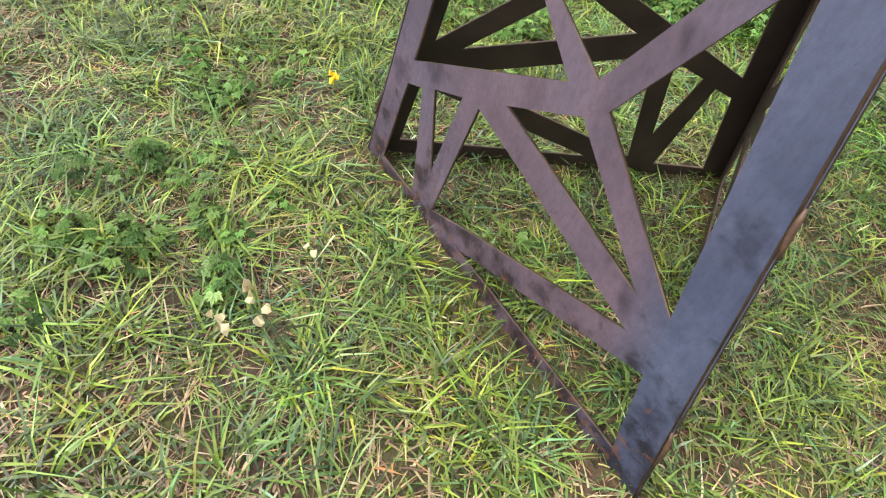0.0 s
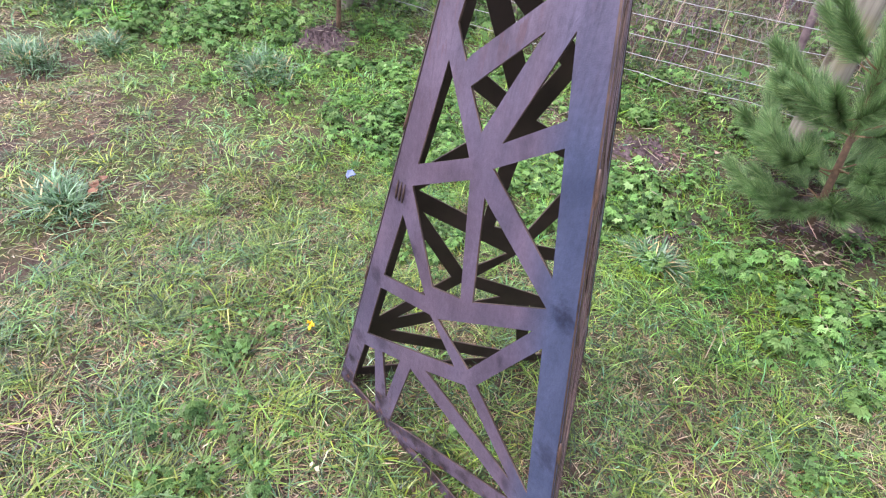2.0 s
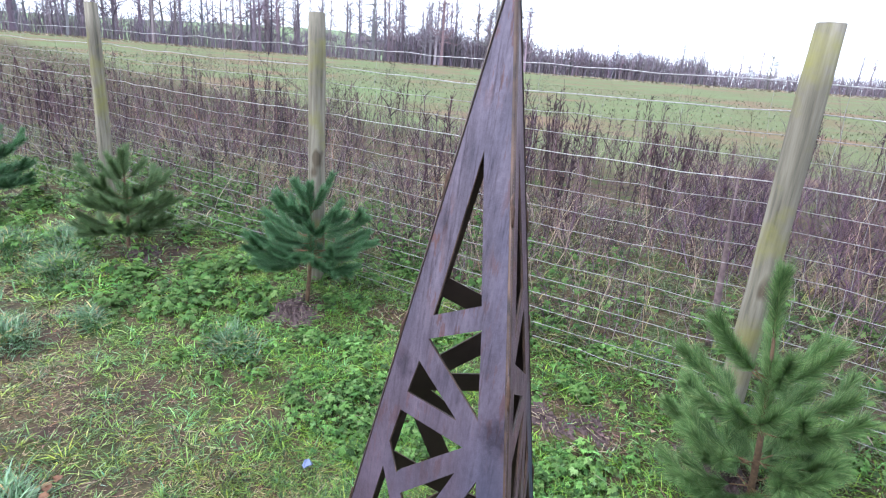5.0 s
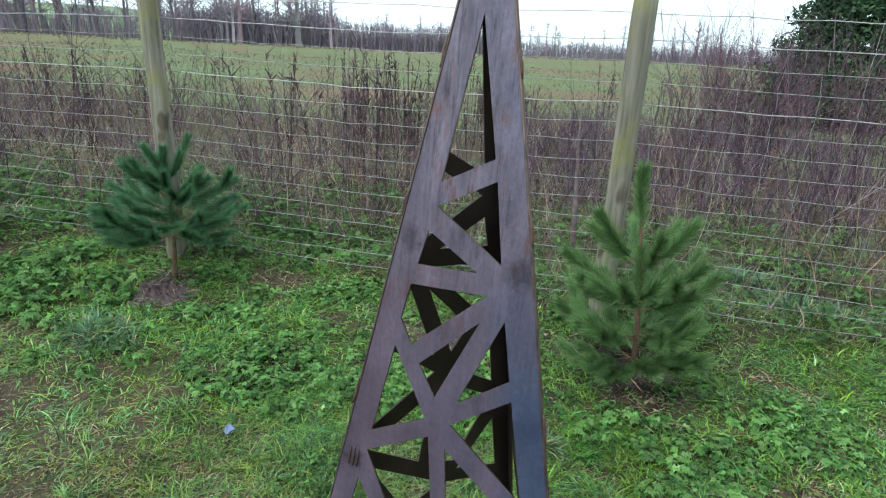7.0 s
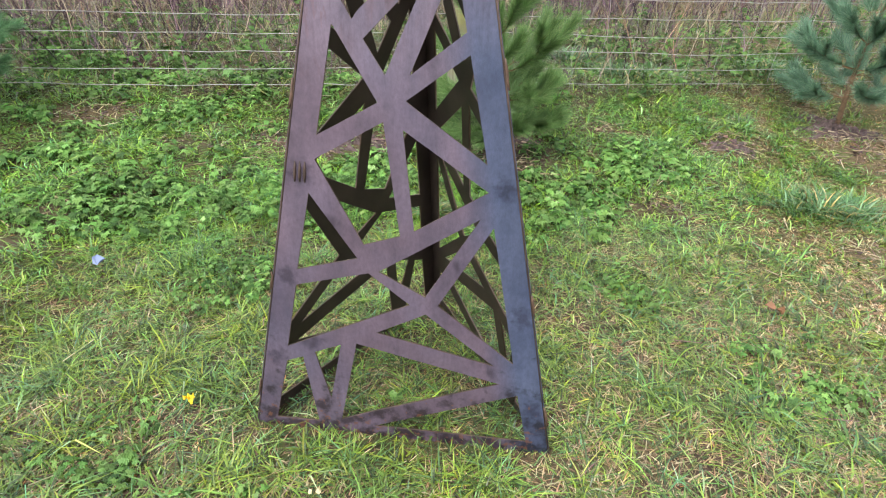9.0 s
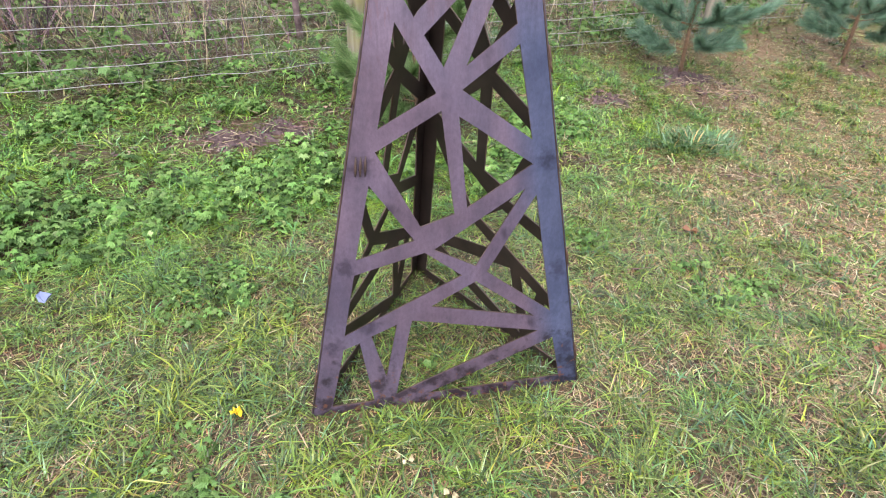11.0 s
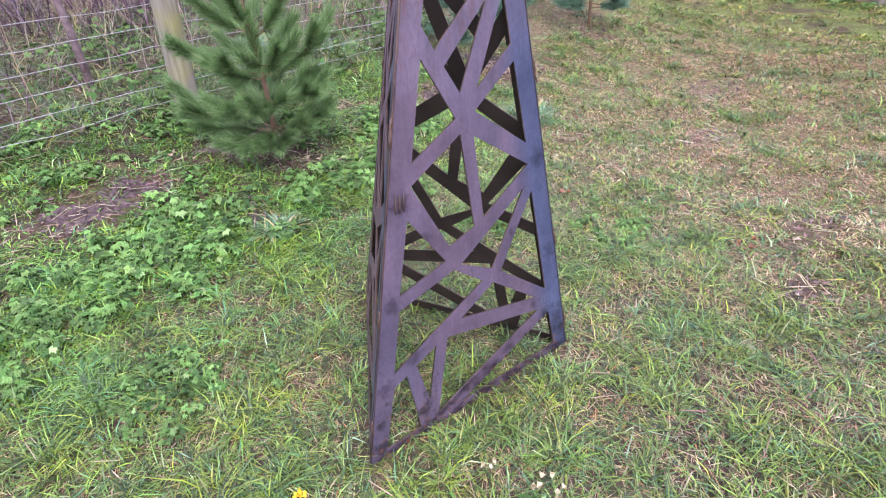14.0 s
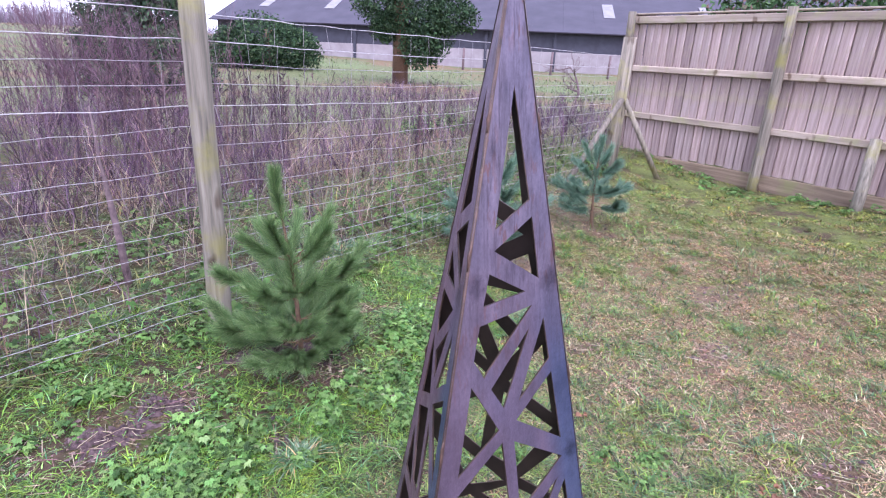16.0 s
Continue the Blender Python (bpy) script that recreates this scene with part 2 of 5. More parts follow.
def make_steel():
    """Thin sheet steel with its brown and blue mill skin, seen under a clear lacquer."""
    m, nt, b = material("blued_sheet_steel", 0.42, 0.35)
    co = nt.nodes.new("ShaderNodeTexCoord").outputs["Object"]
    skin = ramp(nt, noise_of(nt, 5.0, 6.0), [(0.3, (0.072, 0.050, 0.074)), (0.7, (0.150, 0.110, 0.156))])
    own = node(nt, "ShaderNodeObjectInfo").outputs["Color"]
    skin = mixed(nt, 1.0, skin, own, "MULTIPLY")
    blue = ramp(nt, noise_of(nt, 9.0, 4.0), [(0.3, (0.036, 0.046, 0.092)), (0.7, (0.080, 0.094, 0.164))])
    xyz = node(nt, "ShaderNodeSeparateXYZ", [("Vector", co)])
    edge = node(nt, "ShaderNodeMath", [(0, xyz.outputs["Y"]), (2, xyz.outputs["X"])], operation="MULTIPLY_ADD")
    edge.inputs[1].default_value = 0.195
    high = ramp(nt, node(nt, "ShaderNodeMath", [(0, xyz.outputs["Y"])], operation="MULTIPLY_ADD").outputs[0], [(0.44, (0, 0, 0)), (0.74, (1, 1, 1))])
    [n for n in nt.nodes if n.bl_idname == "ShaderNodeMath" and n.operation == "MULTIPLY_ADD"][-1].inputs[1].default_value = 0.65
    [n for n in nt.nodes if n.bl_idname == "ShaderNodeMath" and n.operation == "MULTIPLY_ADD"][-1].inputs[2].default_value = 0.0
    pale = ramp(nt, noise_of(nt, 30.0, 6.0, stretch=(1, 0.3, 1)), [(0.3, (0.088, 0.072, 0.100)), (0.7, (0.185, 0.155, 0.205))])
    pale = mixed(nt, 0.6, pale, own, "MULTIPLY")
    flakes = ramp(nt, noise_of(nt, 75.0, 4.0, stretch=(1, 0.22, 1)), [(0.53, (0, 0, 0)), (0.58, (0.9, 0.9, 0.9))])
    flakes = mixed(nt, 1.0, flakes, ramp(nt, noise_of(nt, 11.0, 2.0, stretch=(1, 0.4, 1)), [(0.43, (0, 0, 0)), (0.56, (1, 1, 1))]), "MULTIPLY")
    pale = mixed(nt, flakes, pale, (0.13, 0.065, 0.06))
    skin = mixed(nt, high, skin, pale)
    leg = ramp(nt, edge.outputs[0], [(0.20, (0, 0, 0)), (0.26, (1, 1, 1))])
    low = ramp(nt, xyz.outputs["Y"], [(0.75, (1, 1, 1)), (0.98, (0.1, 0.1, 0.1))])
    spots = ramp(nt, noise_of(nt, 4.0, 3.0, stretch=(1, 0.6, 1)), [(0.46, (0, 0, 0)), (0.66, (0.8, 0.8, 0.8))])
    where = mixed(nt, 1.0, leg, low, "MULTIPLY")
    where = mixed(nt, 0.45, where, spots, "LIGHTEN")
    col = mixed(nt, where, skin, blue)
    grain = ramp(nt, noise_of(nt, 120.0, 9.0, rough=0.72, stretch=(1, 0.07, 1)), [(0.38, (0.40, 0.36, 0.40)), (0.47, (0.95, 0.95, 0.95)), (0.66, (1.18, 1.17, 1.17))])
    col = mixed(nt, mixed(nt, 1.0, high, (0.85, 0.85, 0.85), "MULTIPLY"), col, mixed(nt, 1.0, col, grain, "MULTIPLY"))
    stain = ramp(nt, noise_of(nt, 13.0, 3.0, stretch=(1, 0.6, 1)), [(0.60, (1, 1, 1)), (0.70, (0.5, 0.48, 0.52))])
    col = mixed(nt, 1.0, col, stain, "MULTIPLY")
    rub = ramp(nt, noise_of(nt, 22.0, 6.0, stretch=(1, 0.12, 1)), [(0.3, (0.76, 0.76, 0.78)), (0.7, (1.22, 1.19, 1.19))])
    col = mixed(nt, 1.0, col, rub, "MULTIPLY")
    crackle = ramp(nt, noise_of(nt, 150.0, 5.0, rough=0.7, stretch=(1, 0.55, 1)), [(0.34, (0.84, 0.83, 0.85)), (0.50, (1, 1, 1)), (0.68, (1.15, 1.14, 1.15))])
    col = mixed(nt, 1.0, col, crackle, "MULTIPLY")
    ragged = node(nt, "ShaderNodeTexNoise", [("Vector", co)], Scale=70.0, Detail=3.0).outputs["Color"]
    ragged = node(nt, "ShaderNodeVectorMath", [(0, ragged)], operation="MULTIPLY_ADD")
    ragged.inputs[1].default_value, ragged.inputs[2].default_value = (0.05, 0.05, 0), (-0.025, -0.025, 0)
    shifted = node(nt, "ShaderNodeVectorMath", [(0, co), (1, ragged.outputs[0])], operation="ADD").outputs[0]
    for px, py, size in ((-0.168, 0.554, 0.024), (-0.207, 0.354, 0.018), (-0.243, 0.169, 0.02), (0.172, 0.55, 0.018), (0.222, 0.31, 0.02), (0.262, 0.10, 0.02), (-0.09, 0.97, 0.022), (0.09, 0.95, 0.024)):
        far = node(nt, "ShaderNodeVectorMath", [(0, shifted)], operation="DISTANCE")
        far.inputs[1].default_value = (px, py, 0)
        mark = ramp(nt, node(nt, "ShaderNodeMath", [(0, far.outputs["Value"])], operation="DIVIDE").outputs[0], [(0.35, (0.52, 0.50, 0.54)), (1.0, (1, 1, 1))])
        [n for n in nt.nodes if n.bl_idname == "ShaderNodeMath" and n.operation == "DIVIDE"][-1].inputs[1].default_value = size * 1.25
        col = mixed(nt, 1.0, col, mark, "MULTIPLY")
    dirt = ramp(nt, node(nt, "ShaderNodeMath", [(0, xyz.outputs["Y"]), (1, noise_of(nt, 25.0, 4.0))], operation="ADD").outputs[0], [(0.46, (0.30, 0.28, 0.28)), (0.60, (1, 1, 1))])
    col = mixed(nt, 1.0, col, dirt, "MULTIPLY")
    rusty = ramp(nt, node(nt, "ShaderNodeMath", [(0, xyz.outputs["Y"]), (1, noise_of(nt, 60.0, 5.0))], operation="ADD").outputs[0], [(0.40, (0.8, 0.8, 0.8)), (0.47, (0, 0, 0))])
    col = mixed(nt, rusty, col, (0.15, 0.062, 0.036))
    nt.links.new(col, b.inputs["Base Color"])
    fine = noise_of(nt, 210.0, 5.0, rough=0.7, stretch=(1, 0.6, 1))
    nt.links.new(ramp(nt, noise_of(nt, 30.0, 5.0), [(0.3, (0.42, 0.42, 0.42)), (0.7, (0.60, 0.60, 0.60))]), b.inputs["Roughness"])
    bump(nt, b, fine, 0.3, 0.003)
    return m


def make_wood(name, dark, light, stretch, scale=14.0, moss=None):
    m, nt, b = material(name, 0.85, spec=0.25)
    grain = noise_of(nt, scale, 8.0, stretch=stretch)
    col = ramp(nt, grain, [(0.3, dark), (0.68, light)])
    rnd = ramp(nt, node(nt, "ShaderNodeObjectInfo").outputs["Random"], [(0, (0.66, 0.62, 0.62)), (0.2, (0.92, 0.87, 0.84)), (0.5, (1, 0.98, 0.96)), (1, (1.16, 1.09, 1.05))])
    col = mixed(nt, 1.0, col, rnd, "MULTIPLY")
    if moss:
        col = mixed(nt, ramp(nt, noise_of(nt, 5.0, 6.0), [(0.5, (0, 0, 0)), (0.68, (0.75, 0.75, 0.75))]), col, moss)
    knots = ramp(nt, noise_of(nt, 7.0, 2.0, stretch=(1, 1, 0.5)), [(0.645, (1, 1, 1)), (0.70, (0.45, 0.4, 0.36))])
    nt.links.new(mixed(nt, 1.0, col, knots, "MULTIPLY"), b.inputs["Base Color"])
    bump(nt, b, grain, 0.5, 0.004)
    return m


def make_plain(name, a, b_, rough=0.8, metal=0.0, scale=20.0, relief=0.2):
    m, nt, b = material(name, rough, metal)
    f = noise_of(nt, scale, 5.0)
    nt.links.new(ramp(nt, f, [(0.3, a), (0.7, b_)]), b.inputs["Base Color"])
    bump(nt, b, f, relief, 0.004)
    return m


M_GROUND = make_ground()
M_GRASS = leafy("grass_blades", 0.40, 0.12, 0.5)
M_LEAF = leafy("weed_leaves", 0.62, 0.3, 0.22)
M_NEEDLE = leafy("pine_needles", 0.5, 0.15)
M_TWIG = leafy("dead_twigs", 0.85, 0.0)
M_FAR = leafy("distant_growth", 0.95, 0.0)
M_STEEL = make_steel()
M_INSIDE = make_plain("dark_inner_steel", (0.020, 0.014, 0.013), (0.050, 0.034, 0.029), 0.5, 0.2, 12.0)
M_EDGE = make_plain("rusty_cut_edge", (0.030, 0.021, 0.020), (0.13, 0.078, 0.058), 0.55, 0.3, 25.0)
M_WELD = make_plain("brazed_weld", (0.06, 0.036, 0.030), (0.135, 0.078, 0.056), 0.5, 0.4, 90.0)
M_POST = make_wood("weathered_round_post", (0.085, 0.078, 0.062), (0.30, 0.275, 0.225), (1, 1, 0.06), 40.0, (0.23, 0.215, 0.065))
M_BOARD = make_wood("weathered_pink_board", (0.20, 0.150, 0.142), (0.48, 0.40, 0.378), (1, 1, 0.05), 30.0, (0.35, 0.30, 0.20))
M_RAIL = make_wood("weathered_rail", (0.24, 0.20, 0.16), (0.47, 0.41, 0.34), (1, 0.05, 1), 30.0, (0.27, 0.27, 0.13))
M_GRAVEL = make_wood("dirty_ground_board", (0.11, 0.085, 0.06), (0.27, 0.215, 0.155), (1, 0.05, 1), 30.0, (0.19, 0.19, 0.085))
M_BARK = make_plain("pine_bark", (0.07, 0.042, 0.026), (0.19, 0.115, 0.068), 0.9, 0, 60.0, 0.8)
M_WIRE = make_plain("galvanised_wire", (0.30, 0.28, 0.30), (0.62, 0.58, 0.60), 0.5, 0.3, 60.0)
M_DULL = make_plain("dull_wire", (0.22, 0.205, 0.22), (0.48, 0.45, 0.47), 0.55, 0.3, 60.0)
M_SLATE = make_plain("dark_roof_sheet", (0.036, 0.032, 0.048), (0.056, 0.050, 0.070), 0.85, 0, 0.8)
M_RENDER = make_plain("pale_wall_render", (0.22, 0.19, 0.20), (0.31, 0.28, 0.285), 0.9, 0, 1.5)
M_SKYLIGHT = make_plain("roof_light_sheet", (0.17, 0.16, 0.18), (0.25, 0.24, 0.26), 0.8, 0, 2.0)
M_DARKWALL = make_plain("dark_cladding", (0.03, 0.03, 0.045), (0.05, 0.05, 0.07), 0.8, 0, 2.0)
M_STAKE = make_plain("old_purple_bark", (0.075, 0.048, 0.055), (0.21, 0.15, 0.15), 0.9, 0, 30.0, 0.8)
M_TACK = make_plain("scorched_tack", (0.035, 0.022, 0.020), (0.085, 0.05, 0.04), 0.6, 0.2, 90.0)
M_SLOPE = make_plain("far_pasture", (0.12, 0.17, 0.08), (0.19, 0.24, 0.12), 0.95, 0, 0.05)
M_MULCH = make_plain("turned_soil", (0.036, 0.023, 0.026), (0.150, 0.100, 0.100), 0.95, 0, 70.0, 1.0)
M_PETAL = make_plain("pale_petals", (0.38, 0.31, 0.18), (0.55, 0.47, 0.30), 0.7)
M_YELLOW = make_plain("yellow_petals", (0.75, 0.52, 0.02), (0.85, 0.66, 0.05), 0.6)
M_SCRAP = make_plain("blue_plastic", (0.08, 0.10, 0.20), (0.15, 0.18, 0.30), 0.6)
M_RUST = make_plain("brown_leaf", (0.12, 0.05, 0.025), (0.24, 0.11, 0.055), 0.7)

# ---- ground: one sheet to the horizon ----
u = np.linspace(-1, 1, 181)
gx = np.sinh(u * 7.6) / math.sinh(7.6) * 420
gy = gx + 0.4
GX, GY = np.meshgrid(gx, gy)
verts = np.stack([GX, GY, land(GX, GY)], -1).reshape(-1, 3)
i = np.arange(180)[:, None] * 181 + np.arange(180)[None]
tris = np.concatenate([np.stack([i, i + 1, i + 182], -1).reshape(-1, 3), np.stack([i, i + 182, i + 181], -1).reshape(-1, 3)])
tagged(arrays("ground", verts, tris, M_GROUND, smooth_faces=True), "mossy brown lawn soil running out into a green field", "ground", kind="structure")

# ---- obelisk: three slit steel panels on a triangular foot ----
BL, BR = Vector((-0.3016, -0.1698, -0.0089)), Vector((0.3134, -0.1684, -0.0108))
BK, APEX = Vector((0.0074, 0.3487, -0.0225)), Vector((0.0053, -0.0003, 1.5180))
HOLES = (
    ((-0.368, 0.106), (-0.313, 0.115), (-0.276, 0.010), (-0.424, 0.009)),
    ((-0.273, 0.124), (-0.186, 0.139), (-0.229, 0.051)),
    ((-0.136, 0.143), (0.315, 0.103), (-0.100, 0.035), (-0.198, 0.017)),
    ((-0.087, 0.012), (0.374, 0.088), (0.417, 0.014)),
    ((-0.073, 0.162), (0.079, 0.195), (0.295, 0.129)),
    ((0.114, 0.208), (0.261, 0.313), (0.351, 0.135)),
    ((-0.314, 0.220), (-0.091, 0.244), (0.031, 0.206), (-0.360, 0.129)),
    ((-0.062, 0.247), (0.224, 0.322), (0.076, 0.218)),
    ((-0.253, 0.338), (-0.122, 0.262), (-0.306, 0.241)),
    ((-0.230, 0.377), (-0.041, 0.421), (0.002, 0.294), (-0.103, 0.280)),
    ((0.010, 0.414), (0.241, 0.353), (0.041, 0.301)),
    ((0.017, 0.443), (0.174, 0.490), (0.232, 0.383)),
    ((-0.164, 0.513), (-0.055, 0.440), (-0.220, 0.403)),
    ((-0.088, 0.500), (0.070, 0.562), (-0.035, 0.467)),
    ((0.027, 0.468), (0.132, 0.569), (0.163, 0.510)),
    ((-0.131, 0.584), (0.080, 0.590), (-0.099, 0.525), (-0.114, 0.517), (-0.154, 0.544)),
    ((-0.093, 0.643), (0.051, 0.610), (-0.117, 0.606)),
    ((-0.075, 0.668), (0.074, 0.700), (0.107, 0.622)),
    ((-0.002, 0.846), (0.063, 0.720), (-0.071, 0.692)),
)


def panel_frame(a, b):
    """The pose of the panel over the foot edge a-b: x across from its middle, y up its slope, z outwards; its width and slope length."""
    foot = a.lerp(b, 0.5)
    ex, up = (b - a).normalized(), APEX - foot
    ez = ex.cross(up).normalized()
    ey = ez.cross(ex)
    m = Matrix((ex, ey, ez)).transposed().to_4x4()
    return Matrix.Translation(foot) @ m, (b - a).length, up.dot(ey), up.dot(ex)


def panel_mesh(width, slope, skew, thick=0.004):
    cu = bpy.data.curves.new("panel_outline", "CURVE")
    cu.dimensions, cu.fill_mode, cu.extrude = "2D", "BOTH", thick / 2
    top = 0.985
    outline = ((-0.5, -0.004), (0.5, -0.004), (0.5 - 0.5 * top, top), (-0.5 + 0.5 * top, top))
    for ring in (outline, *HOLES):
        sp = cu.splines.new("POLY")
        sp.points.add(len(ring) - 1)
        for p, (a, b) in zip(sp.points, ring):
            p.co = (a * width + b * skew, b * slope, 0, 1)
        sp.use_cyclic_u = True
    tmp = bpy.data.objects.new("panel_outline", cu)
    me = bpy.data.meshes.new_from_object(tmp)
    bpy.data.objects.remove(tmp)
    bpy.data.curves.remove(cu)
    for v in me.vertices:
        v.co.z -= thick / 2
    bm = bmesh.new()
    bm.from_mesh(me)
    bmesh.ops.remove_doubles(bm, verts=bm.verts, dist=0.00005)
    bmesh.ops.recalc_face_normals(bm, faces=bm.faces)
    bm.to_mesh(me)
    bm.free()
    return me


obelisk = tagged(new("obelisk"), "brown and blue lacquered sheet steel lattice obelisk standing on the lawn", "obelisk")
for (a, b), colour in (((BL, BR), (1.0, 1.0, 1.0)), ((BR, BK), (1.38, 0.97, 0.88)), ((BK, BL), (1.25, 0.97, 0.92))):
    m, width, slope, skew = panel_frame(a, b)
    me = panel_mesh(width, slope, skew)
    me.materials.append(M_STEEL)
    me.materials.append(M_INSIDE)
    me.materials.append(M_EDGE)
    # inward faces take a darker base colour than outward ones, cut edges their own
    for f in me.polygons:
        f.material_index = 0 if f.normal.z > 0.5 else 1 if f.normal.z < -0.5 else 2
    ob = new("panel", me)
    ob.parent, ob.matrix_local = obelisk, m
    ob.color = (*colour, 1)
    tagged(ob, "sheet steel panel cut into a net of slanting bars")
    if b is BR:
        for k in (-1, 0, 1):  # a tack mark of three short upright strokes
            bm = bmesh.new()
            tube(bm, [(-0.171 + 0.0085 * k + 0.001 * q, 0.538 + 0.012 * q, 0.0006) for q in range(4)], [0.0012, 0.0026, 0.0024, 0.001], 6)
            stroke = part("tack_mark", bm, M_TACK, obelisk, "rusty brazed tack mark", True)
            stroke.matrix_local = m
    # brazed beads along the corner that closes this panel
    for v in (0.055, 0.235, 0.46, 0.66, 0.80):
        bm = bmesh.new()
        p = b.lerp(APEX, v + rng.uniform(-0.02, 0.02))
        d = (APEX - b).normalized()
        n = 5
        pts = [p + d * (0.011 * (k - 2) * rng.uniform(0.8, 1.2)) + Vector(rng.normal(0, 0.0008, 3)) for k in range(n)]
        tube(bm, pts, [0.0014, 0.0024, 0.003, 0.0024, 0.0012], 7)
        part("weld_bead", bm, M_WELD, obelisk, "rusty brazed weld bead", True)

# ---- lawn ----
GREENS = ((5.5, (0.112, 0.174, 0.026)), (4.5, (0.165, 0.250, 0.036)), (4.6, (0.030, 0.055, 0.011)), (2.4, (0.105, 0.200, 0.070)), (1.3, (0.240, 0.290, 0.066)), (0.3, (0.31, 0.37, 0.17)))
STRAWS = ((5, (0.33, 0.255, 0.140)), (1.0, (0.44, 0.37, 0.24)), (3.5, (0.22, 0.14, 0.075)), (3, (0.30, 0.17, 0.095)), (4, (0.075, 0.046, 0.030)), (2, (0.36, 0.32, 0.12)))
RUSSET = ((3, (0.38, 0.225, 0.13)), (2.4, (0.22, 0.115, 0.080)), (4.4, (0.52, 0.40, 0.25)), (1.6, (0.46, 0.215, 0.085)))
MOSSES = ((4, (0.195, 0.225, 0.036)), (2, (0.25, 0.255, 0.045)), (3, (0.12, 0.18, 0.035)))
PINES = (  # x, y, height, seed
    (-2.00, 0.900, 0.66, 11), (-3.45, 0.420, 0.66, 12), (-5.00, -0.070, 0.70, 13),
    (0.155, 1.270, 0.84, 14), (1.70, 1.770, 0.68, 15), (2.80, 1.840, 0.70, 16),
)
BARE = (  # x, y, across, deep: turned or worn earth
    (-0.60, 1.13, 0.24, 0.11), (-0.41, 1.22, 0.18, 0.09), (-0.10, 0.86, 0.06, 0.11), (0.06, 1.34, 0.26, 0.11), (1.16, 1.50, 0.17, 0.08), (0.58, 1.52, 0.13, 0.06), (0.95, -0.47, 0.13, 0.07), (1.42, 0.77, 0.14, 0.06), (-1.08, 1.02, 0.13, 0.06),
    (0.72, 0.96, 0.09, 0.04), (-1.55, 1.15, 0.16, 0.10), (1.75, 1.55, 0.25, 0.18), (-3.2, 0.62, 0.2, 0.12), (1.35, -0.35, 0.18, 0.07), (1.9, 0.35, 0.2, 0.09), (2.6, 0.7, 0.25, 0.12),
)


def bareness(x, y):
    out = 0 * x
    for px, py, a, b in BARE:
        e = np.hypot((x - px) / a, (y - py) / b) + 0.30 * lumps(x, y, 21, 0.13)
        out = np.maximum(out, 1 - smooth(0.75, 1.15, e))
    for px, py, *_ in PINES:
        e = np.hypot(x - px - 0.02, y - py + 0.06) / 0.15 + 0.3 * lumps(x, y, 22, 0.1)
        out = np.maximum(out, 1 - smooth(0.7, 1.2, e))
    return out


def dryness(x, y):
    """How much straw the sward holds: more on the open lawn, less under the fence."""
    s = FX * y - FY * x
    d = 0.50 + 0.34 * lumps(x, y, 31, 0.45) + 0.32 * lumps(x, y, 32, 0.15) + 0.32 * smooth(0.1, 1.3, x) - 0.46 * smooth(0.3, 1.0, s) * (1 - 0.6 * smooth(0.8, 2.0, x))
    d = d - 0.12 * (1 - smooth(0.6, 1.1, np.hypot((x + 1.1) / 1.2, y / 0.7)))
    d = d + 0.07 * (1 - smooth(-0.5, 0.1, y)) * (1 - smooth(0.5, 1.4, np.abs(x)))
    d = d + 0.50 * (1 - smooth(0.6, 1.2, np.hypot((x + 2.9) / 1.25, (y + 0.52) / 0.50)))
    return np.clip(d, 0.06, 0.95)


def weediness(x, y):
    """Where broad leaves stand among the grass."""
    s = FX * y - FY * x
    w = smooth(0.35, 1.0, s) * (0.30 + 0.75 * lumps(x, y, 41, 0.30)) * (1 - 0.8 * smooth(-0.1, 1.0, x))
    for px, py, r in ((-0.36, 0.92, 0.25), (-0.30, 1.13, 0.10), (-0.85, 0.62, 0.2), (-0.6, 0.72, 0.16), (0.42, 0.97, 0.22), (-1.15, 0.6, 0.25), (-2.6, 0.5, 0.35), (0.75, 1.25, 0.2)):
        w = np.maximum(w, 1.15 - smooth(0.5, 1.1, np.hypot(x - px, y - py) / r + 0.35 * lumps(x, y, 42, 0.12)))
    return np.clip(w, 0, 1)


def cloverness(x, y):
    """Low small-leaved mats in the open sward."""
    w = 0.35 * np.clip(lumps(x, y, 44, 0.5) - 0.35, 0, 1)
    for px, py, r in ((-0.26, -0.47, 0.17), (-0.60, -0.30, 0.14), (0.0, -0.28, 0.03), (0.0, -0.06, 0.04), (-0.16, -0.6, 0.08), (0.55, 0.45, 0.15), (-0.55, 0.3, 0.2), (0.9, 0.1, 0.16)):
        w = np.maximum(w, 1.0 - smooth(0.4, 1.1, np.hypot(x - px, y - py) / r + 0.4 * lumps(x, y, 45, 0.1)))
    return np.clip(w, 0, 1)


def foot_gap(x, y):
    """How far from the obelisk's foot edges."""
    out = 0 * x + 9.0
    for a, b in ((BL, BR), (BR, BK), (BK, BL)):
        dx, dy = b.x - a.x, b.y - a.y
        t = np.clip(((x - a.x) * dx + (y - a.y) * dy) / (dx * dx + dy * dy), 0, 1)
        out = np.minimum(out, np.hypot(x - a.x - t * dx, y - a.y - t * dy))
    return out


def sown(n, x0, x1, y0, y1, r):
    return r.uniform(x0, x1, n), r.uniform(y0, y1, n)


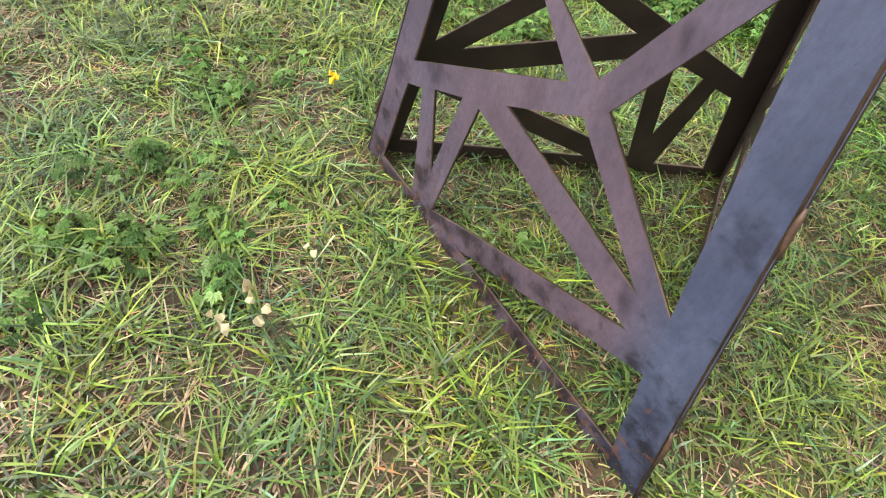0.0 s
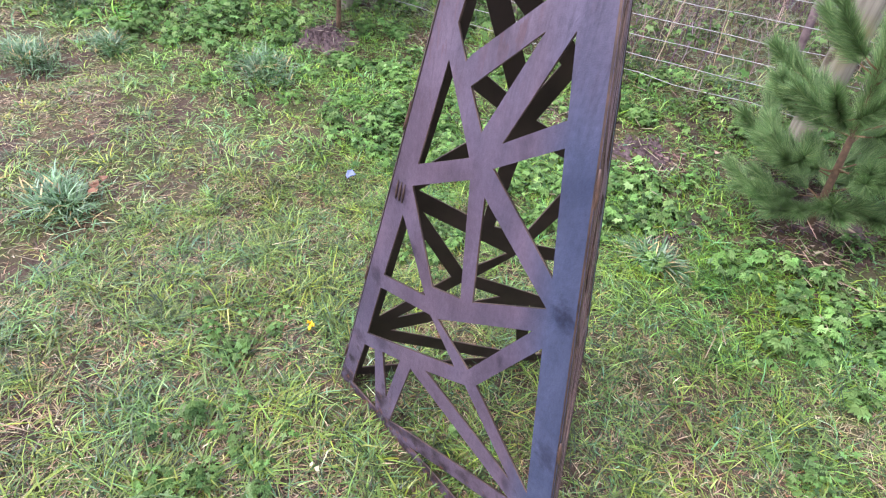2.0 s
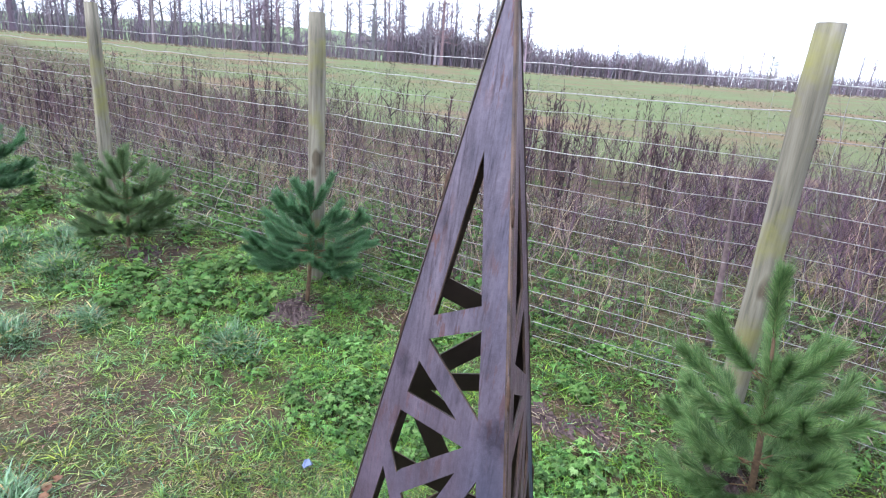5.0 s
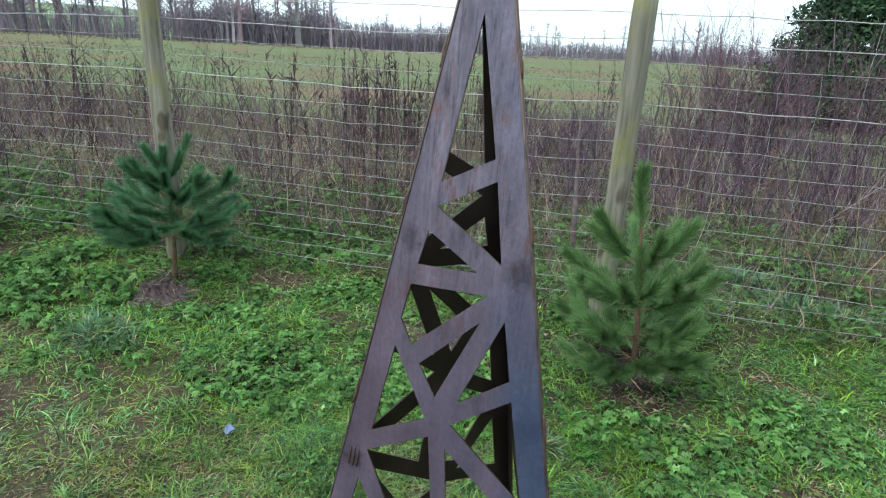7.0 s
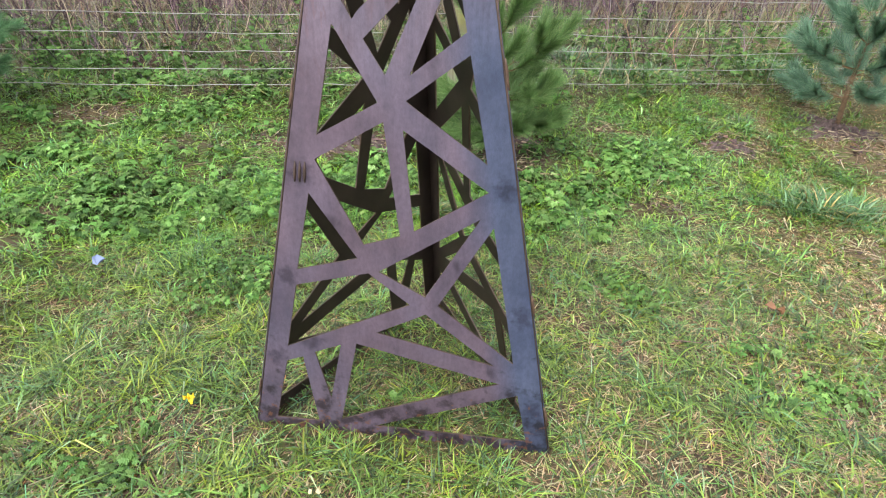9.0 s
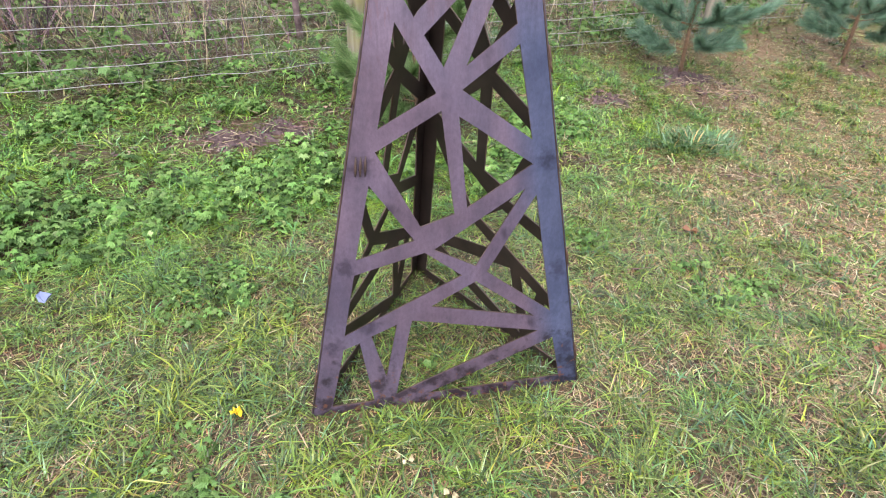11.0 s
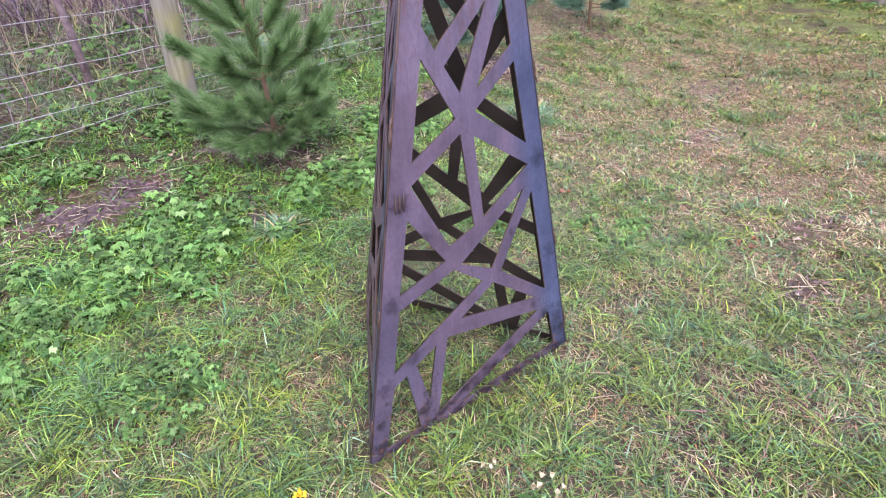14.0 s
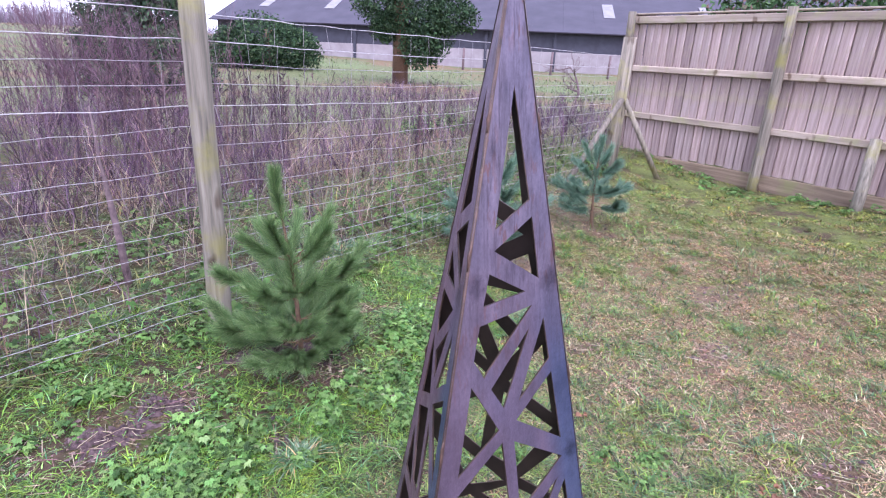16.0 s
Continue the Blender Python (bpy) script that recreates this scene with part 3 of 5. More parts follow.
def sward(name, n, box, length, width, label, seed, keep, fine=True, gather=0.018, palette=None):
    """Blades, a good half of them in small tussocks with a lean, height and tone of their own."""
    r = np.random.default_rng(seed)
    x, y = sown(n, *box, r)
    m = max(n // 30, 1)
    tx, ty = sown(m, *box, r)
    i, rad, ang = r.integers(m, size=n), np.abs(r.normal(0, gather, n)), r.uniform(0, math.tau, n)
    tuft = r.random(n) < 0.58
    x, y = np.where(tuft, tx[i] + rad * np.cos(ang), x), np.where(tuft, ty[i] + rad * np.sin(ang), y)
    high = np.where(tuft, r.uniform(0.5, 1.4, m)[i], 0.62)
    tone = np.where(tuft, r.normal(0, 1, m)[i], 0)
    warm = np.where(tuft, r.normal(0, 1, m)[i], 0)
    turn = np.where(tuft, ang + r.normal(0, 0.7, n), r.uniform(0, math.tau, n))
    bare, dry, weed, foot = bareness(x, y), dryness(x, y), weediness(x, y), foot_gap(x, y)
    ok = keep(x, y) & (r.random(n) > 0.84 * bare) & (r.random(n) > 0.22 * smooth(0.55, 0.9, dry)) & (foot > 0.008) & (r.random(n) > 0.3 * weed)
    x, y, bare, dry, foot, tuft, high, tone, warm, turn = (q[ok] for q in (x, y, bare, dry, foot, tuft, high, tone, warm, turn))
    n = len(x)
    straw = (r.random(n) < dry * np.where(tuft, 0.66, 1.3) * (1 + 0.25 * smooth(0.8, 1.6, x))) & (palette is None)
    wide = np.clip(0.5 + 0.6 * lumps(x, y, 51, 0.22), 0, 1)
    size = length * r.uniform(0.5, 1.15, n) * (0.66 + 0.34 * smooth(0.0, 0.07, foot)) * np.where(straw, 0.72 - 0.14 * smooth(0.8, 1.6, x), high * (0.72 + 0.5 * wide))
    russet = r.random(n) < 0.18 + 0.65 * smooth(0.7, 2.0, x)
    dead = np.where(russet[:, None], pick(RUSSET, n, r, 0.25), pick(STRAWS, n, r, 0.25))
    tint = np.where(straw[:, None], dead, pick(palette or GREENS, n, r, 0.22))
    cool = np.clip(0.35 * lumps(x, y, 52, 0.5) + 0.35 * lumps(x, y, 54, 0.14) - 0.45 * warm, -1, 1)[:, None]
    damp = (smooth(0.2, 0.9, FX * y - FY * x) * (1 - 0.6 * smooth(0.8, 2.0, x)))[:, None]
    tint = tint * (0.94 + damp * np.array([0.06, 0.30, 0.08])) if palette is None else tint
    live = tint * (1 + 0.26 * tone.clip(-2, 2))[:, None] * (1 + cool * np.array([-0.26, -0.03, 0.45]))
    live = live * (1 + 0.22 * smooth(-0.8, -1.8, x))[:, None]
    tint = np.where(straw[:, None], tint, live)
    bend = np.where(straw, r.uniform(0.7, 1.5, n), r.uniform(0.5, 1.5, n))
    lift = np.where(straw, r.uniform(0.12, 0.6, n) + 0.22 * smooth(0.8, 1.6, x), np.where(tuft, r.uniform(0.35, 1.0, n), r.uniform(0.2, 0.75, n)))
    at = np.stack([x, y, land(x, y) - 0.004], 1)
    v, t, c = blades(at, size, width * r.uniform(0.55, 1.25, n) * np.where(straw, 0.8, 1.0), turn, bend, tint, lift, fine)
    tagged(arrays(name, v, t, M_GRASS, c), label, "moss" if palette else "grass", kind="stuff")


def in_lawn(x, y):
    return FX * y - FY * x < 1.9


sward("grass", 195000, (-1.25, 1.25, -0.95, 1.0), 0.062, 0.0030, "mixed green grass and dry straw round the obelisk", 61, lambda x, y: np.hypot(x, y + 0.05) < 1.2, False)
sward("grass", 230000, (-2.9, 2.7, -1.3, 2.6), 0.064, 0.0038, "mixed green grass and dry straw on the lawn", 62, lambda x, y: in_lawn(x, y) & (np.hypot(x, y + 0.05) >= 1.2), False, 0.022)
sward("grass", 90000, (2.7, 5.26, -1.4, 3.3), 0.065, 0.006, "worn lawn with russet straw before the board fence", 63, lambda x, y: in_lawn(x, y) & (lumps(x, y, 57, 0.4) > 0.9 * (x - 4.4)), False, 0.03)
sward("grass", 92000, (-7.5, -2.9, -2.6, 1.7), 0.085, 0.0075, "rough lawn grass with worn straw-coloured patches", 64, lambda x, y: in_lawn(x, y), False, 0.035)
sward("grass", 42000, (-4.5, 5.2, -4.2, -0.95), 0.085, 0.011, "open lawn of grass and straw", 65, lambda x, y: in_lawn(x, y), False, 0.03)
sward("grass", 175000, (0.8, 3.8, -1.0, 1.9), 0.052, 0.0050, "short thin turf of russet straw and green blades", 68, in_lawn, False, 0.045)
sward("grass", 120000, (-3.0, 1.6, 0.55, 2.0), 0.050, 0.0042, "short bright green sward on the bank under the wire", 69, lambda x, y: (FX * y - FY * x > 0.75) & (FX * y - FY * x < 1.62), False, 0.03)
sward("moss", 50000, (3.0, 5.25, -1.4, 3.0), 0.034, 0.009, "yellow-green moss on the damp ground before the boards", 66, lambda x, y: smooth(3.0, 4.4, x) * np.clip(0.75 + 0.6 * lumps(x, y, 55, 0.6), 0, 1) > 0.38, False, 0.08, MOSSES)
sward("moss", 9000, (-3.3, -1.9, -0.95, -0.3), 0.026, 0.006, "yellow-green moss on a worn spot of the lawn", 67, lambda x, y: lumps(x, y, 56, 0.4) > 0.25, False, 0.03, MOSSES)


# ---- weeds: lobed three-part leaves on thin stalks ----
def weeds(name, n, box, label, seed, size=(0.009, 0.018), tall=(0.015, 0.06), where=weediness, patch=0.035, tone=1.0):
    """Small plants of a dozen leaves, each leaf of three leaflets cut into narrow lobes."""
    r = np.random.default_rng(seed)
    m = max(n // 13, 1)
    hx, hy = sown(m, *box, r)
    ok = r.random(m) < smooth(0.2, 0.95, where(hx, hy)) * (1 - bareness(hx, hy))
    hx, hy = hx[ok], hy[ok]
    m = len(hx)
    n = m * 13
    i = r.integers(m, size=n)
    rad, ang = patch * np.sqrt(r.random(n)) * r.uniform(0.6, 1.3, m)[i], r.uniform(0, math.tau, n)
    x, y = hx[i] + rad * np.cos(ang), hy[i] + rad * np.sin(ang)
    rise = r.uniform(*tall, m)[i] * (1.15 - 0.75 * (rad / patch).clip(0, 1.3) ** 2) * r.uniform(0.7, 1.15, n)
    top = np.stack([x, y, land(x, y) + np.maximum(rise, 0.008)], 1)
    s = r.uniform(*size, n) * r.uniform(0.75, 1.2, m)[i]
    turn = ang + r.normal(0, 0.5, n)
    slope = 0.55 * rad / patch
    tip = np.stack([-np.cos(ang) * slope, -np.sin(ang) * slope], 1) + r.normal(0, 0.22, (n, 2))
    tint = pick(((4, (0.118, 0.220, 0.056)), (4, (0.155, 0.265, 0.076)), (2.5, (0.064, 0.128, 0.036)), (0.8, (0.20, 0.30, 0.11))), n, r, 0.18)
    tint = tone * tint * (1 + 0.15 * r.normal(size=m).clip(-1.6, 2))[i][:, None]
    out = []
    tris = np.array([(0, 1, 2), (0, 2, 3)])
    for leaf in (-1.15, 0.0, 1.15):
        for lobe, reach in ((-0.55, 0.95), (0.0, 1.3), (0.55, 0.95)):
            g = turn + leaf + lobe
            c, d = np.cos(g)[:, None], np.sin(g)[:, None]
            kite = np.array([(0, 0.0), (0.27, 0.60), (0, 1.0), (-0.27, 0.60)]) * (1.0, reach)
            px, py = kite[None, :, 0] * s[:, None], kite[None, :, 1] * s[:, None]
            wx, wy = py * c - px * d, py * d + px * c
            wz = wx * tip[:, :1] + wy * tip[:, 1:] - 0.22 * py**2 / s[:, None] + 0.3 * np.abs(px)
            v = np.stack([top[:, :1] + wx, top[:, 1:2] + wy, top[:, 2:] + wz], -1).reshape(-1, 3)
            out.append((v, (tris[None] + 4 * np.arange(n)[:, None, None]).reshape(-1, 3), np.repeat(tint, 4, 0)))
    foot = np.stack([hx[i] + r.normal(0, 0.006, n), hy[i] + r.normal(0, 0.006, n), land(x, y) - 0.003], 1)
    q = slice(0, n // 3)
    out.append(ribbons(foot[q], top[q], np.full(n, 0.0018)[q], np.full(n, 0.0012)[q], tint[q] * 0.9, r))
    v, t, c = join(out)
    tagged(arrays(name, v, t, M_LEAF, c), label, "weeds", kind="stuff")


weeds("weed_leaves", 74000, (-2.2, 1.9, -0.75, 1.75), "bright green lobed buttercup leaves among the grass", 71, (0.008, 0.0165), tone=1.14)
weeds("clover", 30000, (-1.3, 1.4, -0.85, 0.75), "low mat of small lobed leaves in the grass", 74, (0.0055, 0.0105), (0.012, 0.045), cloverness, 0.025)
weeds("weed_leaves", 19000, (-6.5, -2.2, -0.6, 1.6), "green weeds in clumps under the wire fence", 72, (0.012, 0.024), (0.02, 0.09), weediness, 0.06)
weeds("weed_leaves", 32000, (-6.0, 4.2, 1.0, 4.2), "broad green and yellowing leaves in the undergrowth", 73, (0.011, 0.021), (0.03, 0.20),
      lambda x, y: smooth(1.4, 1.7, FX * y - FY * x) * (1 - smooth(2.4, 3.6, FX * y - FY * x)) * np.clip(0.7 + 0.7 * lumps(x, y, 43, 0.6), 0, 1), 0.12, 0.78)
weeds("weed_leaves", 2600, (3.4, 4.8, 5.0, 6.2), "clump of fresh green weeds in the field edge", 76, (0.02, 0.035), (0.06, 0.22),
      lambda x, y: 1 - smooth(0.6, 1.0, np.hypot((x - 4.1) / 0.65, (y - 5.6) / 0.45)), 0.14)
weeds("weed_leaves", 3000, (4.75, 5.26, -3.0, 3.0), "low green weeds along the foot of the boards", 75, (0.011, 0.02), (0.02, 0.06),
      lambda x, y: np.clip(0.55 + 0.8 * lumps(x, y, 47, 0.5), 0, 1), 0.07)

# stiff tufts of bluish grass
TUFTS = ((-1.37, -0.49, 0.09), (-4.0, -0.16, 0.22), (-3.40, 0.03, 0.2), (-3.85, 0.15, 0.18), (-2.66, -0.33, 0.12), (-2.60, 0.0, 0.08), (1.35, 1.05, 0.12), (-1.9, 0.45, 0.12), (0.78, 2.15, 0.12), (1.55, 2.35, 0.14), (0.5, 2.35, 0.12), (-0.08, 0.78, 0.04))
for k, (px, py, spread) in enumerate(TUFTS):
    r = np.random.default_rng(80 + k)
    n = int(260 + 2600 * spread)
    x, y = px + r.normal(0, spread * 0.6, n) + spread * r.choice([-0.5, 0.1, 0.7], n), py + r.normal(0, spread * 0.4, n)
    d = np.arctan2(y - py, x - px) + r.normal(0, 1.1, n)
    tint = pick(((4, (0.060, 0.130, 0.050)), (3, (0.105, 0.195, 0.072)), (1.3, (0.20, 0.30, 0.17)), (0.7, (0.42, 0.31, 0.13))), n, r, 0.2)
    v, t, c = blades(np.stack([x, y, land(x, y) - 0.004], 1), r.uniform(0.04, 0.12, n) * (0.7 + spread * 1.5), r.uniform(0.003, 0.0062, n), d, r.uniform(0.4, 1.4, n), tint)
    tagged(arrays("grass_tuft", v, t, M_GRASS, c), "stiff blue-green tuft of coarse grass", "grass tuft", "grass tufts", "stuff")

# loose dead stalks lying about
r = np.random.default_rng(90)
n = 11000
x, y = sown(n, -2.4, 2.4, -0.9, 1.7, r)
ok = in_lawn(x, y) & (r.random(n) < 0.045 + 0.85 * bareness(x, y)) & (foot_gap(x, y) > 0.09)
x, y = x[ok], y[ok]
n = len(x)
g, length = r.uniform(0, math.tau, n), r.uniform(0.02, 0.085, n)
a = np.stack([x, y, land(x, y) + r.uniform(0.004, 0.03, n)], 1)
b = a + np.stack([np.cos(g) * length, np.sin(g) * length, r.normal(0, 0.012, n)], 1)
v, t, c = ribbons(a, b, np.full(n, 0.0028), np.full(n, 0.0018), pick(((3, (0.38, 0.31, 0.21)), (2, (0.27, 0.19, 0.13)), (1, (0.20, 0.11, 0.11))), n, r), r)
tagged(arrays("dead_stalks", v, t, M_TWIG, c), "bleached dead stalks strewn over grass and soil", "dead stalks", kind="stuff")

# soil heaps
for px, py, a, b, h in ((-0.58, 1.13, 0.16, 0.075, 0.022), (-0.41, 1.22, 0.14, 0.065, 0.022), (0.08, 1.33, 0.22, 0.10, 0.03), (1.16, 1.50, 0.12, 0.06, 0.022), (-0.10, 0.86, 0.055, 0.10, 0.015), (-1.98, 0.80, 0.18, 0.13, 0.04), (1.66, 1.74, 0.2, 0.13, 0.03), (-3.27, 0.46, 0.2, 0.11, 0.03)):
    R, G = np.meshgrid(np.linspace(0, 1, 25), np.linspace(0, math.tau, 73)[:-1], indexing="ij")
    edge = 1 + 0.26 * np.sin(3 * G + px * 9) + 0.17 * np.sin(5 * G + py * 5) + 0.14 * np.sin(11 * G + px * 31)
    X, Y = px + a * R * edge * np.cos(G), py + b * R * edge * np.sin(G)
    crumb = 0.010 * lumps(X, Y, 99, 0.05) + 0.007 * lumps(X, Y, 98, 0.022) + 0.004 * np.random.default_rng(97).normal(size=X.shape)
    Z = land(X, Y) - 0.008 + (0.7 * h + crumb) * np.clip(1.05 - R**2.2, 0, 1)
    i = np.arange(24)[:, None] * 72 + np.arange(72)[None]
    j = np.arange(24)[:, None] * 72 + (np.arange(72)[None] + 1) % 72
    tris = np.concatenate([np.stack([i, i + 72, j + 72], -1).reshape(-1, 3), np.stack([i, j + 72, j], -1).reshape(-1, 3)])
    tagged(arrays("mound", np.stack([X, Y, Z], -1), tris, M_MULCH), "dark purple-brown heap of turned soil on the lawn", "mound", "mounds")

# crumbs of soil and curled leaf litter on the bare places
r = np.random.default_rng(95)
n = 60000
x, y = sown(n, -3.8, 3.0, -0.6, 1.9, r)
ok = (r.random(n) < 0.85 * bareness(x, y)) & in_lawn(x, y)
x, y = x[ok], y[ok]
n = len(x)
d = r.normal(size=(n, 4, 3)) * (1, 1, 0.45)
s_ = 0.0022 + 0.0065 * r.random(n) ** 2
p = np.stack([x, y, land(x, y) + r.uniform(0.0, 0.022, n)], 1)
v = (p[:, None] + d * s_[:, None, None]).reshape(-1, 3)
t = (np.array([(0, 1, 2), (0, 2, 3), (0, 3, 1), (1, 3, 2)])[None] + 4 * np.arange(n)[:, None, None]).reshape(-1, 3)
c = np.repeat(pick(((4, (0.115, 0.075, 0.075)), (3, (0.060, 0.038, 0.042)), (2.4, (0.20, 0.13, 0.11)), (1.4, (0.34, 0.25, 0.18))), n, r, 0.2), 4, 0)
tagged(arrays("leaf_litter", v, t, M_TWIG, c), "crumbly soil and curled leaf litter on bare spots", "leaf litter", kind="stuff")


# ---- young pines ----
def pine(x, y, height, seed, label, palette, needle, dense, whorls, sides, lean=(0, 0)):
    r = np.random.default_rng(seed)
    z = float(land(np.array(x), np.array(y)))
    tree = tagged(new("pine_tree"), label, "pine tree", "young pines")
    tree.location = (x, y, z)
    bend = r.normal(0, 0.02, 2)
    spine = [Vector((bend[0] * math.sin(3 * t), bend[1] * math.sin(2.4 * t), height * 0.93 * t - 0.03)) for t in np.linspace(0, 1, 8)]
    bm = bmesh.new()
    tube(bm, spine, [0.013, 0.0115, 0.0105, 0.009, 0.0075, 0.006, 0.0045, 0.003], 8)
    part("trunk", bm, M_BARK, tree, "reddish scaly trunk", True)
    tipz = Vector((0.004, 0.0, height * 0.07))
    shoots = [(np.array([spine[4], spine[6], spine[7], spine[7] + tipz], float), 1.0)]
    shoots.append((np.array(spine[2:6], float), 0.6))
    for level, (hz, span, steep, count) in enumerate(whorls):
        for k in range(count):
            g = math.tau * (k + r.uniform(-0.3, 0.3)) / count + hz * 9
            size = span * r.uniform(0.75, 1.12)
            up = size * steep * r.uniform(0.75, 1.25)
            t = np.linspace(0, 1, 6)
            start = np.array([bend[0], bend[1], hz + r.normal(0, 0.015)])
            start[:2] *= math.sin(3 * hz / height)
            curve = start + np.stack([np.cos(g) * size * t, np.sin(g) * size * t, up * (0.5 * t + 0.5 * t * t)], 1)
            shoots.append((curve, 0.35))
            for side in sides[:max(1, len(sides) - level)] if level < len(whorls) - 1 else ():
                at = curve[1] + (curve[4] - curve[1]) * (0.3 + 0.7 * r.random())
                gg, ln = g + side * r.uniform(0.35, 0.95), size * r.uniform(0.32, 0.5)
                tt = np.linspace(0, 1, 4)
                lift = ln * (steep * 0.7 + r.uniform(0.1, 0.6))
                shoots.append((at + np.stack([np.cos(gg) * ln * tt, np.sin(gg) * ln * tt, lift * (0.4 * tt + 0.6 * tt * tt)], 1), 0.2))
    wood, needles = [], []
    brown = np.array([[0.16, 0.095, 0.05]])
    for curve, bare in shoots:
        a, b = curve[:-1], curve[1:]
        m = len(a)
        thick = np.linspace(0.0075, 0.003, m + 1) * (0.6 + 0.4 * bare)
        wood.append(ribbons(a, b, thick[:-1], thick[1:], np.repeat(brown, m, 0), r))
        length = np.linalg.norm(b - a, axis=1).sum()
        n = int(length * 3400 * dense) + 60
        t = (0.28 + 0.72 * r.random(n) ** 0.8) * (m - 1e-3)
        i = t.astype(int)
        at = a[i] + (b - a)[i] * (t - i)[:, None]
        axis = (b - a)[i] / np.linalg.norm((b - a)[i], axis=1, keepdims=True)
        out = np.cross(axis, r.normal(size=(n, 3)))
        out /= np.linalg.norm(out, axis=1, keepdims=True)
        tip = (t / m)[:, None]
        way = axis * (1.05 + 0.4 * tip**3) + out * r.uniform(0.55, 1.05, (n, 1)) * (1.0 - 0.25 * tip**3)
        way /= np.linalg.norm(way, axis=1, keepdims=True)
        ln = needle * r.uniform(0.7, 1.15, n)
        side = np.cross(way, r.normal(size=(n, 3)))
        side *= 0.0009 / np.maximum(np.linalg.norm(side, axis=1, keepdims=True), 1e-6)
        v = np.stack([at - side, at + side, at + way * ln[:, None]], 1).reshape(-1, 3)
        needles.append((v, np.arange(3 * n).reshape(-1, 3), np.repeat(pick(palette, n, r, 0.16), 3, 0)))
    v, t, c = join(wood)
    tagged(arrays("branchwood", v, t, M_TWIG, c, tree), kind="stuff")
    v, t, c = join(needles)
    tagged(arrays("crown", v, t, M_NEEDLE, c, tree, "dense bristling needles"), kind="stuff")
    tree.rotation_euler = (-lean[1], lean[0], 0)
    return tree


DEEP = ((4, (0.078, 0.172, 0.078)), (3, (0.120, 0.235, 0.110)), (1.4, (0.21, 0.33, 0.18)))
DULL = ((4, (0.112, 0.180, 0.075)), (3, (0.150, 0.225, 0.098)), (1, (0.22, 0.26, 0.13)))
FRESH = ((4, (0.110, 0.195, 0.066)), (3, (0.165, 0.265, 0.095)), (1.4, (0.28, 0.38, 0.16)))
BLUISH = ((4, (0.100, 0.190, 0.125)), (3, (0.145, 0.245, 0.165)), (1.3, (0.22, 0.32, 0.22)))
ROUND = ((0.22, 0.27, 0.08, 8), (0.27, 0.31, 0.24, 8), (0.34, 0.28, 0.44, 7), (0.42, 0.21, 0.75, 6), (0.50, 0.10, 1.4, 4))
OPEN = ((0.15, 0.28, 0.12, 7), (0.24, 0.28, 0.34, 7), (0.34, 0.23, 0.62, 6), (0.45, 0.13, 1.3, 4))
RISING = ((0.10, 0.22, 0.12, 7), (0.20, 0.27, 0.30, 7), (0.30, 0.25, 0.55, 6), (0.47, 0.19, 0.95, 6))
SMALL = ((0.16, 0.27, 0.12, 6), (0.25, 0.29, 0.35, 6), (0.38, 0.22, 0.7, 5), (0.48, 0.12, 1.5, 4))
for (x, y, h, seed), (label, colours, needle, dense, whorls, sides) in zip(PINES, (
    ("young bushy pine with a round dark green crown", DEEP, 0.054, 1.7, ROUND, (-1, 1, -1)),
    ("young pine with an open dull green crown", DULL, 0.060, 1.5, OPEN, (-1, 1, -1, 1)),
    ("young dark green pine beside the wire fence", DEEP, 0.060, 1.4, OPEN, (-1, 1, -1, 1)),
    ("young light green pine with long rising shoots", FRESH, 0.066, 1.5, RISING, (-1, 1, -1, 1)),
    ("young blue-green pine in a ring of soil", BLUISH, 0.070, 0.85, SMALL, (-1, 1, -1)),
    ("small blue-green pine near the board fence", BLUISH, 0.070, 0.85, SMALL, (-1, 1, -1)),
)):
    pine(x, y, h, seed, label, colours, needle, dense, whorls, sides, (-0.10, 0.0) if seed == 14 else (0, 0))

# ---- wire fence ----
wire_fence = tagged(new("wire_fence"), "galvanised stock wire strained on grey round wooden posts", "fence")
LEANS = {-3: (0.01, 0.0), -2: (0.0, 0.012), -1: (-0.015, 0.01), 0: (0.02, 0.0), 1: (0.0, 0.0)}
for k in range(-5, 2):
    x, y = along(2.205 * k)
    z = float(land(np.array(x), np.array(y)))
    lx, ly = LEANS.get(k, (0, 0))
    bm = bmesh.new()
    t = np.linspace(0, 1, 9)
    tube(bm, [(x + lx * q + 0.004 * math.sin(5 * q + k), y + ly * q, z - 0.2 + (1.66 + 0.04 * math.sin(k * 3)) * q) for q in t], [0.049 - 0.004 * q + 0.0015 * math.sin(9 * q + k) for q in t[:-1]] + [0.043], 18)
    part("fence_post", bm, M_POST, wire_fence, "round weathered post with a green bloom", True)
HEIGHTS = [1.392, 1.291, 1.211, 1.130, 1.048, 0.965, 0.888, 0.803, 0.720, 0.637, 0.555, 0.475, 0.400, 0.325, 0.250, 0.180, 0.115]
END = 4.2
for w, h in enumerate(HEIGHTS):
    pts, r = [], np.random.default_rng(200 + w)
    for k in np.arange(-11.0, END + 0.01, 0.146):
        x, y = along(k, 0.052 + r.normal(0, 0.004))
        f = (k / 2.205) % 1.0
        pts.append((x, y, h + 0.042 - 0.0143 * k + r.normal(0, 0.0028) - 0.015 * math.sin(math.pi * f) * (1 if w else 0.4)))
    bm = bmesh.new()
    tube(bm, pts, [0.0019 if w in (0, 1, 4) else 0.0013] * len(pts), 5)
    part("line_wire", bm, M_WIRE if w in (0, 1, 4) else M_DULL, wire_fence, "", True)
r = np.random.default_rng(220)
a, b = [], []
